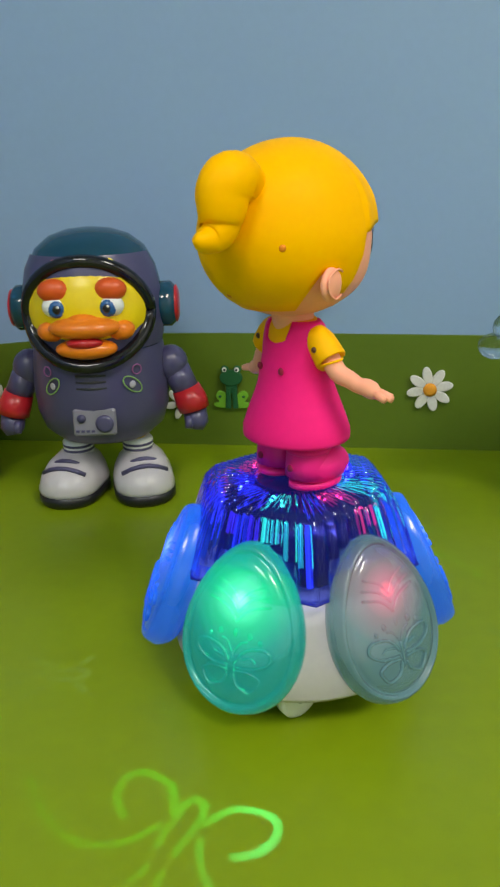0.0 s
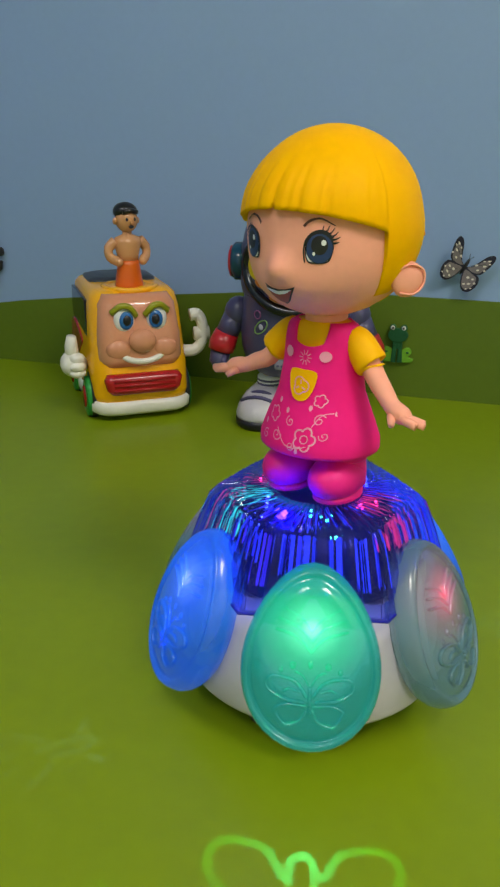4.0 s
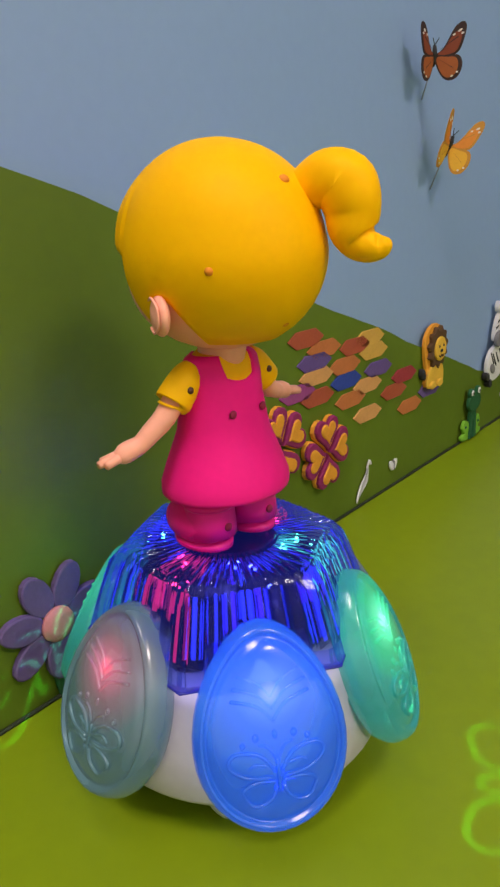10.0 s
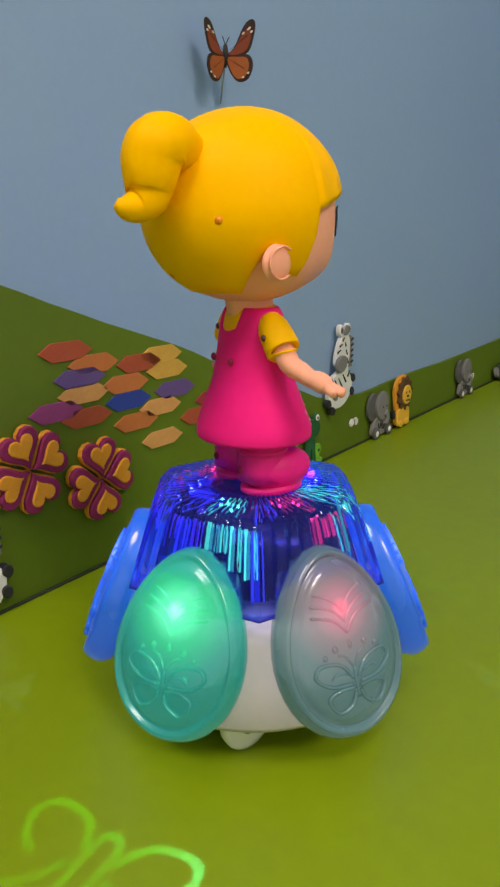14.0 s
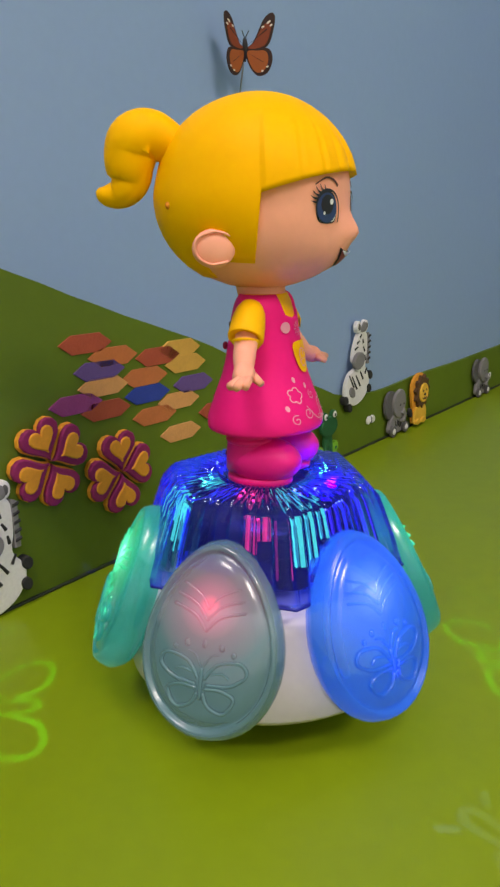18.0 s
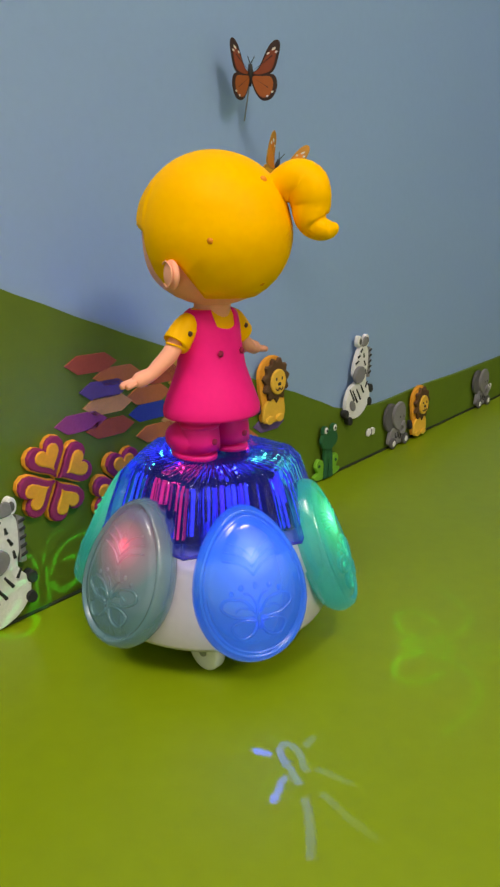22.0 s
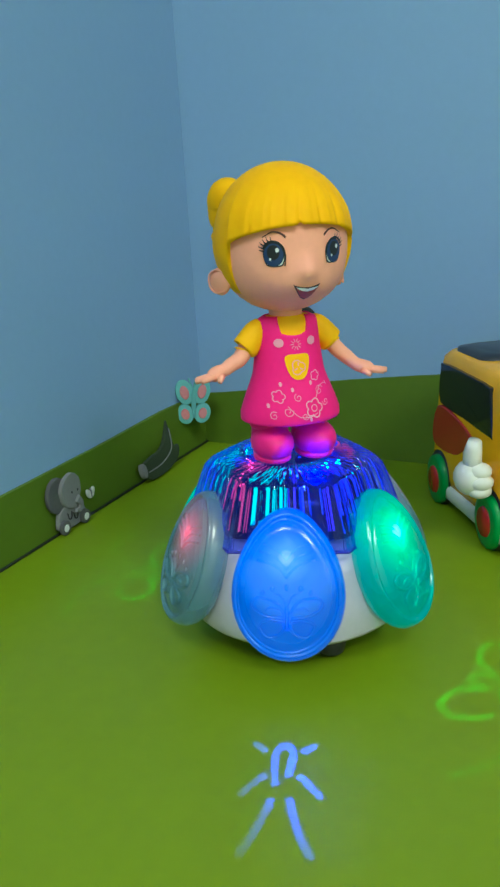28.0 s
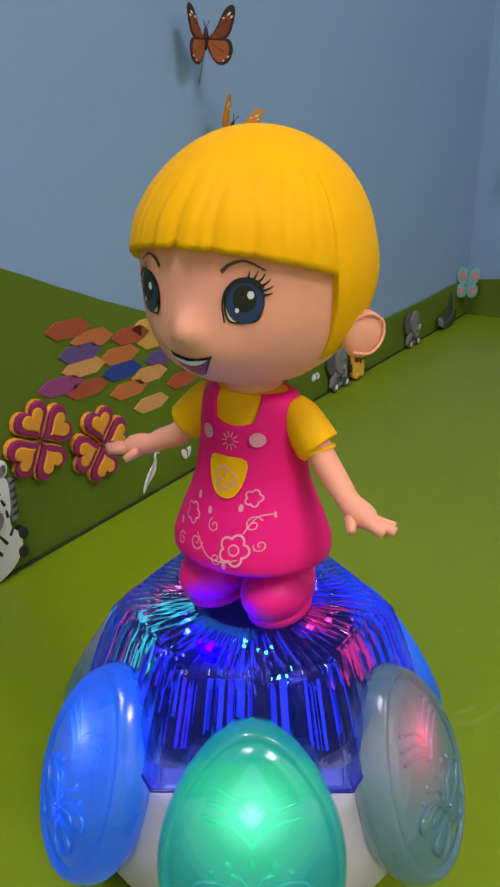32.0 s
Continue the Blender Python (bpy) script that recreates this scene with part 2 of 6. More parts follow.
    def mesh(self, name):
        me = bpy.data.meshes.new(name)
        me.from_pydata(self.v, [], self.f)
        me.polygons.foreach_set("material_index", self.mi)
        me.polygons.foreach_set("use_smooth", self.sm)
        me.update()
        bm = bmesh.new()
        bm.from_mesh(me)
        bmesh.ops.triangulate(bm, faces=[f for f in bm.faces if len(f.verts) > 4])
        bmesh.ops.recalc_face_normals(bm, faces=bm.faces)
        bm.to_mesh(me)
        bm.free()
        return me


def part(name, shape, mats, parent=None, label="", m=None):
    me = shape.mesh(name)
    for q in mats if isinstance(mats, (list, tuple)) else [mats]:
        me.materials.append(q)
    ob = new(name, me)
    if parent:
        ob.parent = parent
    if m is not None:
        ob.matrix_basis = m
    if label:
        ob["label"] = label
    return ob


def thing(name, label, category, group="", m=None):
    ob = new(name)
    ob.empty_display_size = 0.02
    if m is not None:
        ob.matrix_basis = m
    return tagged(ob, label, category, group)


def circle(cx, cy, rx, ry=None, n=24, turn=0.0, a0=0.0, a1=360.0):
    ry = ry or rx
    c, s = math.cos(radians(turn)), math.sin(radians(turn))
    out = []
    for k in range(n):
        a = radians(a0 + (a1 - a0) * k / (n if a1 - a0 >= 360 else n - 1))
        x, y = rx * math.cos(a), ry * math.sin(a)
        out.append((cx + c * x - s * y, cy + s * x + c * y))
    return out


def smooth_line(pts, per=6, closed=False):
    """A rounded line through the points."""
    out, n = [], len(pts)
    for i in range(n if closed else n - 1):
        p = [pts[(i + k) % n] if closed else pts[min(max(i + k, 0), n - 1)] for k in (-1, 0, 1, 2)]
        for j in range(per):
            t = j / per
            out.append(tuple(0.5 * (2 * b + (c - a) * t + (2 * a - 5 * b + 4 * c - d) * t * t + (3 * b - a - 3 * c + d) * t ** 3) for a, b, c, d in zip(*p)))
    return out if closed else out + [tuple(pts[-1])]


# ---- the corner: two walls, floor; added unseen walls and ceiling ----
BETA, CORNER_Y = radians(-2.53), -0.0344
WB = Vector((math.cos(BETA), math.sin(BETA), 0))
CORNER = Vector((0, CORNER_Y, 0))


def on_wall_a(y, z, out=0.0, turn=0.0):
    """Local x runs along the wall to the corner, y up, z into the room."""
    return Matrix(((0, 0, 1, out), (1, 0, 0, y), (0, 1, 0, z), (0, 0, 0, 1))) @ pose(0, 0, 0, 0, 0, turn)


def on_wall_b(s, z, out=0.0, turn=0.0):
    n = Vector((math.sin(BETA), -math.cos(BETA), 0))
    p = CORNER + WB * s + n * out
    return Matrix(((WB.x, 0, n.x, p.x), (WB.y, 0, n.y, p.y), (0, 1, 0, z), (0, 0, 0, 1))) @ pose(0, 0, 0, 0, 0, turn)


FAR_X, FAR_Y = 1.9, -2.4
END_B = CORNER + WB * (FAR_X / WB.x)
s = Shape().add([(-0.06, FAR_Y - 0.06, -0.03), (FAR_X + 0.06, FAR_Y - 0.06, -0.03), (FAR_X + 0.06, 0.06, -0.03), (-0.06, 0.06, -0.03),
                 (-0.06, FAR_Y - 0.06, 0), (FAR_X + 0.06, FAR_Y - 0.06, 0), (FAR_X + 0.06, 0.06, 0), (-0.06, 0.06, 0)],
                [(0, 3, 2, 1), (4, 5, 6, 7), (0, 1, 5, 4), (1, 2, 6, 5), (2, 3, 7, 6), (3, 0, 4, 7)], smooth=False)
tagged(part("floor", s, M_FLOOR), "glossy grass-green vinyl play floor", "floor", kind="structure")


def slab_wall(name, a, b, thick, mat, label):
    a, b = Vector(a), Vector(b)
    d = (b - a).normalized()
    n = Vector((d.y, -d.x, 0)) * thick
    pts = [a, b, b + n, a + n]
    sh = Shape().add([(p.x, p.y, 0.0) for p in pts] + [(p.x, p.y, CEIL) for p in pts], [(0, 1, 2, 3), (4, 7, 6, 5), (0, 4, 5, 1), (1, 5, 6, 2), (2, 6, 7, 3), (3, 7, 4, 0)], smooth=False)
    return tagged(part(name, sh, mat), label, "wall", kind="structure")


slab_wall("wall_west", CORNER, (0, FAR_Y, 0), 0.05, M_WALL, "smooth pale blue painted wall")
slab_wall("wall_north", END_B, CORNER, 0.05, M_WALL, "smooth pale blue painted wall meeting the corner")
# Made-up white walls and ceiling that close the room and bounce light.
slab_wall("wall_east", (FAR_X, FAR_Y, 0), END_B, 0.05, M_CEIL, "unseen plain white wall added to bounce light")
slab_wall("wall_south", (0, FAR_Y, 0), (FAR_X, FAR_Y, 0), 0.05, M_CEIL, "unseen plain white wall added to bounce light")
s = Shape().add([(-0.06, FAR_Y - 0.06, CEIL), (FAR_X + 0.06, FAR_Y - 0.06, CEIL), (FAR_X + 0.06, 0.06, CEIL), (-0.06, 0.06, CEIL),
                 (-0.06, FAR_Y - 0.06, CEIL + 0.04), (FAR_X + 0.06, FAR_Y - 0.06, CEIL + 0.04), (FAR_X + 0.06, 0.06, CEIL + 0.04), (-0.06, 0.06, CEIL + 0.04)],
                [(0, 3, 2, 1), (4, 5, 6, 7), (0, 1, 5, 4), (1, 2, 6, 5), (2, 3, 7, 6), (3, 0, 4, 7)], smooth=False)
tagged(part("ceiling", s, M_CEIL), "unseen plain white ceiling added to bounce light", "ceiling", kind="structure")
# Glowing panels invented to go with the added lamps.
for eye, size, watts, colour in LAMPS:
    light = thing("added_light_panel", "unseen flat white light panel added on the ceiling", "ceiling light", m=pose(eye[0], eye[1], CEIL))
    part("frame", Shape().box((0, 0, -0.012), (size + 0.06, size + 0.06, 0.024), bevel=0.004), M_WHITE, light)
    part("diffuser", Shape().box((0, 0, -0.03), (size + 0.01, size + 0.01, 0.008), bevel=0.002), M_PANEL, light)


def band_top_a(y):
    """Height of the painted green hills along the west wall."""
    knots = BAND_A
    for (y0, z0), (y1, z1) in zip(knots, knots[1:]):
        if y1 <= y <= y0:
            t = (y0 - y) / (y0 - y1)
            t = t * t * (3 - 2 * t) * 0.15 + t * 0.85
            return z0 + (z1 - z0) * t
    return knots[-1][1]


BAND_A = [(0.0, 0.0515), (-0.034, 0.0515), (-0.12, 0.0535), (-0.21, 0.051), (-0.33, 0.050), (-0.42, 0.0512), (-0.50, 0.0485), (-0.55, 0.0515), (-0.58, 0.058), (-0.615, 0.0725), (-0.65, 0.0862), (-0.71, 0.108), (-0.76, 0.130), (-0.807, 0.1465), (-0.848, 0.162), (-0.884, 0.1765), (-0.946, 0.2015), (-1.015, 0.2324), (-1.055, 0.2454), (-1.3, 0.31), (-2.4, 0.33)]
n = 120
ys = [CORNER_Y - 0.003 - 2.35 * k / n for k in range(n + 1)]
sh = Shape()
sh.rings([[(y, 0.0, 0.0) for y in ys], [(y, 0.0, 0.003) for y in ys], [(y, band_top_a(y), 0.003) for y in ys], [(y, band_top_a(y), 0.0) for y in ys]], closed=False, smooth=False)
tagged(part("trim_west", sh, M_BAND, m=on_wall_a(0, 0)), "green hill-shaped card border along the wall foot", "wall border", kind="structure")
n = 60
xs = [0.003 + 1.86 * k / n for k in range(n + 1)]
sh = Shape()
BAND_B = [(0.0, 0.0505), (0.05, 0.056), (0.085, 0.0615), (0.14, 0.071), (0.23, 0.081), (0.38, 0.094), (0.45, 0.100), (0.54, 0.104), (0.68, 0.1035), (0.80, 0.1022), (2.0, 0.098)]


def band_top_b(x):
    """Height of the green border along the north wall."""
    for (x0, z0), (x1, z1) in zip(BAND_B, BAND_B[1:]):
        if x <= x1:
            return z0 + (z1 - z0) * (x - x0) / (x1 - x0)
    return BAND_B[-1][1]


sh.rings([[(x, 0.0, 0.0) for x in xs], [(x, 0.0, 0.003) for x in xs], [(x, band_top_b(x), 0.003) for x in xs], [(x, band_top_b(x), 0.0) for x in xs]], closed=False, smooth=False)
tagged(part("trim_north", sh, M_BAND, m=on_wall_b(0, 0)), "green card border along the wall foot", "wall border", kind="structure")
# Near-black strip laid in as the shade where wall meets floor.
s = Shape().tube([(0.0045, -0.02, 0.0006), (0.0045, -2.38, 0.0006)], 0.0012, 6)
tagged(part("gap_shade_west", s, M_GAP_SHADE), "dark strip painted as the shade along the wall foot", "seam", kind="structure")


# ---- the dancing toy ----
def head_r(z):
    """Radius of the head at height z."""
    t = (z - 0.203) / (0.0375 if z > 0.203 else 0.0375)
    q = max(0.0, 1 - abs(t) ** (2.15 if z > 0.203 else 2.7))
    return 0.0372 * math.sqrt(q)


def face_r(z, a):
    """Radius of the head with its full muzzle in front; a: angle from straight ahead."""
    q = (a + math.pi) % (2 * math.pi) - math.pi
    return head_r(z) + 0.0044 * math.exp(-((z - 0.1790) / 0.0100) ** 2 - (q / 0.58) ** 2)


def face_patch(sh, pts, mi, lift, m=I4):
    """A painted piece on the face: outline points (sideways, height) laid onto the curved head."""
    n = len(pts)
    cu, cv = sum(p[0] for p in pts) / n, sum(p[1] for p in pts) / n
    rings = []
    for k in (0.0, 0.25, 0.5, 0.75, 1.0):
        ring = []
        for u, v in pts:
            uu, vv = cu + (u - cu) * max(k, 0.02), cv + (v - cv) * max(k, 0.02)
            a = uu / 0.0375
            r = face_r(vv, a) + lift
            ring.append((r * math.cos(a) * 0.97, r * math.sin(a), vv))
        rings.append(ring)
    sh.rings(rings, mi, True, m, cap0=True, cap1=False)


def stroke(pts, w0, w1=None):
    """Outline of a tapering brush line through the points."""
    w1 = w0 if w1 is None else w1
    line = smooth_line(pts, 5)
    left, right = [], []
    for i, p in enumerate(line):
        a, b = line[max(i - 1, 0)], line[min(i + 1, len(line) - 1)]
        d = Vector((b[0] - a[0], b[1] - a[1])).normalized()
        t = i / (len(line) - 1)
        w = (w0 * (1 - t) + w1 * t) / 2
        left.append((p[0] - d.y * w, p[1] + d.x * w))
        right.append((p[0] + d.y * w, p[1] - d.x * w))
    return left, right


def face_stroke(sh, pts, w0, w1, mi, lift):
    left, right = stroke(pts, w0, w1)
    rings = []
    for row in (left, right):
        rings.append([])
        for u, v in row:
            a = u / 0.0375
            r = face_r(v, a) + lift
            rings[-1].append((r * math.cos(a) * 0.97, r * math.sin(a), v))
    sh.rings(rings, mi, True, closed=False)


def dress_r(z):
    """Half width and half depth of the dress."""
    knots = [(0.1082, 0.0262, 0.0232), (0.1118, 0.0265, 0.0233), (0.120, 0.0236, 0.0205), (0.132, 0.0187, 0.0160), (0.146, 0.0166, 0.0132), (0.154, 0.0166, 0.0120), (0.1595, 0.0160, 0.0104), (0.1622, 0.0140, 0.0092), (0.1636, 0.0100, 0.0078)]
    for (z0, a0, b0), (z1, a1, b1) in zip(knots, knots[1:]):
        if z <= z1:
            t = max(0.0, (z - z0) / (z1 - z0))
            return a0 + (a1 - a0) * t, b0 + (b1 - b0) * t
    return knots[-1][1:]


def dress_patch(sh, pts, mi, lift=0.0004):
    rings = []
    n = len(pts)
    cu, cv = sum(p[0] for p in pts) / n, sum(p[1] for p in pts) / n
    for k in (0.02, 1.0):
        ring = []
        for u, v in pts:
            uu, vv = cu + (u - cu) * k, cv + (v - cv) * k
            w, d = dress_r(vv)
            q = min(0.98, abs(uu) / w)
            ring.append((d * math.sqrt(1 - q * q) + lift, uu, vv))
        rings.append(ring)
    sh.rings(rings, mi, True, cap1=False)


def dress_stroke(sh, pts, w, mi, lift=0.0004):
    rings = []
    for row in stroke(pts, w * 0.78):
        rings.append([])
        for u, v in row:
            a, d = dress_r(v)
            q = min(0.98, abs(u) / a)
            rings[-1].append((d * math.sqrt(1 - q * q) + lift, u, v))
    sh.rings(rings, mi, True, closed=False)


def blossom(cx, cy, r, w, n=5):
    pts = []
    for k in range(n * 8 + 1):
        a = 2 * math.pi * k / (n * 8)
        q = r * (0.72 + 0.28 * abs(math.cos(n * a / 2)))
        pts.append((cx + q * math.cos(a), cy + q * math.sin(a)))
    return pts


def spiral(cx, cy, r, turns=1.3, a0=0.0, d=1):
    return [(cx + r * (1 - k / 14) * math.cos(a0 + d * turns * 2 * math.pi * k / 12), cy + r * (1 - k / 14) * math.sin(a0 + d * turns * 2 * math.pi * k / 12)) for k in range(13)]


def doll_shape():
    SK, HA, PI, SH, SL, PR, BK, WH, IR, BR, MO, HO, HP = range(13)
    s = Shape()
    # head
    zs = [0.1665, 0.1675, 0.170, 0.227, 0.233, 0.238]
    zs = zs[:3] + [0.174 + 0.002 * k for k in range(23)] + zs[-3:]
    n = 96

    def skin(z, a):
        deg = (math.degrees(a) + 180) % 360 - 180
        q = max(head_r(z), 0.004) + face_r(z, a) - head_r(z)
        return q + 0.0046 * math.exp(-(deg / 8.0) ** 2 - ((z - 0.1885) / (0.0062 if z > 0.1885 else 0.0042)) ** 2)

    s.rings([[(skin(z, 2 * math.pi * k / n) * math.cos(2 * math.pi * k / n) * 0.97, skin(z, 2 * math.pi * k / n) * math.sin(2 * math.pi * k / n), z) for k in range(n)] for z in zs], SK)
    s.lathe([(0.0090, 0.1585), (0.0096, 0.162), (0.0098, 0.165), (0.0102, 0.170)], 24, SK)
    for d in (-1, 1):
        ear = Matrix.Translation((-0.0030, d * 0.0352, 0.1832)) @ pose(0, 0, 0, 0, 0, -d * 30)
        s.ball((-0.0030, d * 0.0006, 0), (0.0078, 0.0032, 0.0074), 20, SK, ear)
        s.tube(smooth_line([(0.0030, d * 0.0030, 0.0046), (-0.0030, d * 0.0034, 0.0064), (-0.0092, d * 0.0030, 0.0036), (-0.0094, d * 0.0030, -0.0024), (-0.0046, d * 0.0034, -0.0058), (0.0016, d * 0.0030, -0.0048)], 4), 0.0005, 8, SK, ear)
    # hair cap, with a straight fringe, side locks and grooves in the fringe
    n, rows = 240, 26
    rings = []

    def hem(a):
        deg = math.degrees(a)
        a = abs(deg)
        if a < 69:
            return 0.2112 - 0.0080 * (a / 69) ** 2 + 0.0016 * math.exp(-((deg + 5) / 1.6) ** 2)
        if a < 73:
            return 0.2032 - 0.0260 * (a - 69) / 4
        if a < 92:
            return 0.1772 + 0.0006 * (a - 73) / 19
        if a < 99:
            return 0.1778 + 0.0102 * (a - 92) / 7
        if a < 103:
            return 0.1880
        return 0.1880 - 0.0172 * min(1, (a - 103) / 15)

    def hair_r(z, a):
        t = (z - 0.2035) / (0.0391 if z > 0.2035 else 0.0385)
        r = math.sqrt(max(0.0, 1 - abs(t) ** 2.1)) * 0.0392
        deg = math.degrees(a)
        if abs(deg) < 69 and z < 0.234:
            fall = min(1.0, (0.234 - z) / 0.016)
            g = 0.0
            for c, w, deep in ((-46, 1.6, 0.8), (-31, 1.8, 1.0), (-18, 1.5, 0.8), (-5, 1.6, 1.0), (6, 2.0, 0.9), (13, 1.6, 1.0), (24, 2.2, 0.7), (31, 1.8, 1.0), (44, 1.6, 0.6), (57, 2.0, 0.7)):
                g = max(g, deep * math.exp(-((deg - c - 5 * (1 - fall)) / w) ** 2))
            step = 0.0003 * math.sin(deg * 0.36)
            r += (0.0013 + step) * fall - 0.0008 * g * fall
        if abs(deg) >= 69 and z < 0.212:
            r += 0.0010 * min(1.0, (0.212 - z) / 0.01)
        return r

    for j in range(rows + 1):
        ring = []
        for k in range(n):
            a = -math.pi + 2 * math.pi * k / n
            h = hem(a)
            t = j / rows
            z = 0.2425 - (0.2425 - h) * (1 - math.cos(t * math.pi / 2)) ** 0.95 if t < 1 else h
            r = max(hair_r(z, a), 0.0006)
            ring.append((r * math.cos(a) * 0.985 - 0.0008, r * math.sin(a), z))
        rings.append(ring)
    inner = [(x * 0.90, y * 0.90, z + 0.0006) for x, y, z in rings[-1]]
    s.rings(rings + [inner], HA, cap1=False)
    # pony tail
    # distance from the axis, height, thickness and angle; it leaves the head towards the doll's right
    tail = [(0.0300, 0.2205, 0.0060, 22), (0.0370, 0.2244, 0.0086, 22), (0.0432, 0.2266, 0.0104, 22), (0.0480, 0.2256, 0.0108, 22), (0.0506, 0.2212, 0.0103, 21), (0.0516, 0.2157, 0.0094, 21), (0.0520, 0.2104, 0.0082, 20), (0.0540, 0.2064, 0.0070, 20), (0.0580, 0.2044, 0.0058, 19), (0.0624, 0.2046, 0.0043, 19), (0.0652, 0.2060, 0.0018, 18)]
    fine = smooth_line([(-r * math.cos(radians(a)) / 1.10, -r * math.sin(radians(a)) / 0.885, z, w) for r, z, w, a in tail], 4)
    s.tube([p[:3] for p in fine], [p[3] for p in fine], 18, HA)
    for y, z, x in ((-0.0305, 0.1995, -0.0240), (0.0305, 0.1995, -0.0240), (0.0, 0.179, -0.0300), (0.0, 0.2270, -0.0310)):
        s.ball((x, y, z), (0.0018, 0.0026, 0.0020), 12, HO)
    for y in (-0.0016, 0.0016):
        s.box((-0.0389, y, 0.2035), (0.0006, 0.0013, 0.0050), HO)
    # eyes, brows, mouth
    for d in (-1, 1):
        c, h = d * 0.0177, 0.1978
        k = 0.88
        eye = smooth_line([(c + d * k * u, h + k * v) for u, v in ((-0.0068, -0.0012), (-0.0058, 0.0034), (-0.0022, 0.0064), (0.0024, 0.0067), (0.0058, 0.0042), (0.0066, 0.0), (0.0056, -0.0044), (0.0036, -0.0064), (-0.0016, -0.0068), (-0.0054, -0.0060))], 4, True)
        eye = eye if d < 0 else eye[::-1]
        face_patch(s, eye, BK, 0.00025)
        face_patch(s, [(c + 0.91 * (u - c), h + 0.91 * (v - h)) for u, v in eye], WH, 0.00040)
        face_patch(s, circle(c + d * 0.0002, h + 0.0001, 0.0057, 0.0060, 30), BK, 0.00055)
        face_patch(s, circle(c + d * 0.0002, h - 0.0002, 0.0053, 0.0055, 30), IR, 0.00070)
        face_patch(s, circle(c + d * 0.0002, h + 0.0010, 0.0034, 0.0036, 24), BK, 0.00085)
        face_patch(s, circle(c + 0.0019, h + 0.0020, 0.0010, 0.0011, 14), WH, 0.00100)
        face_patch(s, circle(c - 0.0020, h - 0.0022, 0.0006, 0.0007, 12), WH, 0.00100)
        lid = [(c + d * k * u, h + k * v) for u, v in ((-0.0064, -0.0064), (-0.0070, -0.0010), (-0.0058, 0.0036), (-0.0022, 0.0067), (0.0026, 0.0069), (0.0062, 0.0042))]
        face_stroke(s, lid, 0.0005, 0.0011, BK, 0.0011)
        for u, v, du, dv in ((0.0010, 0.0068, 0.0008, 0.0026), (0.0026, 0.0066, 0.0019, 0.0030), (0.0040, 0.0058, 0.0028, 0.0027), (0.0051, 0.0047, 0.0034, 0.0022), (0.0059, 0.0034, 0.0036, 0.0014), (0.0062, 0.0020, 0.0030, 0.0006)):
            u, v, du, dv = u * k, v * k, du * k, dv * k
            face_stroke(s, [(c + d * u, h + v), (c + d * (u + du * 0.6), h + v + dv * 0.40), (c + d * (u + du), h + v + dv)], 0.0009, 0.0002, BK, 0.0006)
        face_stroke(s, [(c - d * 0.0066, 0.2056), (c - d * 0.0040, 0.2077), (c + d * 0.0005, 0.2085), (c + d * 0.0062, 0.2060)], 0.0012, 0.0004, BR, 0.0004)

    def lips(wide, drop, rise, low):
        """Laughing mouth: straight upper edge with raised corners, deep curved lower edge."""
        up = [(wide * q, low + rise * q * q) for q in (-1, -0.7, -0.4, 0, 0.4, 0.7, 1)]
        down = [(wide * q, low + rise - (drop + rise) * (1 - q * q)) for q in (0.9, 0.7, 0.4, 0, -0.4, -0.7, -0.9)]
        return (up + down)[::-1]

    face_patch(s, lips(0.0078, 0.0066, 0.0016, 0.1810), BK, 0.0005)
    face_patch(s, lips(0.0067, 0.0055, 0.0012, 0.1803), MO, 0.0010)
    face_patch(s, lips(0.0066, 0.0015, 0.0010, 0.1804), WH, 0.0014)
    top_count = len(s.v)
    for i in range(top_count):
        x, y, z = s.v[i]
        s.v[i] = ((x if x > 0 else x * 1.10) - 0.0015 * min(1.0, max(0.0, (z - 0.158) / 0.010)), y * 0.885, z)
    # dress
    n = 120

    def top(a):
        a = abs(math.degrees(a))
        a = min(a, 180 - a)
        if a < 24:
            return 0.1535 + 0.0016 * (a / 24) ** 2
        if a < 36:
            return 0.1551 + 0.0080 * math.sin((a - 24) / 24 * math.pi)
        return 0.1631


    def at(a, z, lift):
        w, d = dress_r(z)
        return ((d + lift) * math.cos(a), (w + lift) * math.sin(a), z)

    angles = [-math.pi + 2 * math.pi * k / n for k in range(n)]
    rows_ = [0.0, 0.004, 0.03, 0.08, 0.14, 0.2, 0.28, 0.36, 0.45, 0.54, 0.62, 0.70, 0.78, 0.85, 0.90, 0.94, 0.97, 1.0]
    shell = [[at(a, 0.1082 + (top(a) - 0.1082) * t, 0.0010 if 0 < t else 0.0) for a in angles] for t in rows_]
    shell.append([at(a, top(a) - 0.0004, -0.0006) for a in angles])
    s.rings(shell, PI, cap1=False)
    zs = [0.146, 0.150, 0.154, 0.1575, 0.1595, 0.1610, 0.1620]
    s.rings([[at(a, z, -0.0002) for a in angles[::3]] for z in zs] + [[(0.0096 * math.cos(a), 0.0090 * math.sin(a), 0.1630) for a in angles[::3]]], SL)
    # legs and shoes
    for d in (-1, 1):
        s.lathe([(0.0108, 0.0915), (0.0106, 0.097), (0.0100, 0.104), (0.0092, 0.113)], 18, SH, Matrix.Translation((-0.002, d * 0.0115, 0)))
        s.ball((0.004, d * 0.0122, 0.0955), (0.0162, 0.0114, 0.0098), 24, SH)
        s.lathe([(0.0095, 0.0858), (0.0105, 0.0866), (0.0105, 0.0890)], 18, SH, Matrix.Translation((0.002, d * 0.0120, 0)), 1.35, 0.95)
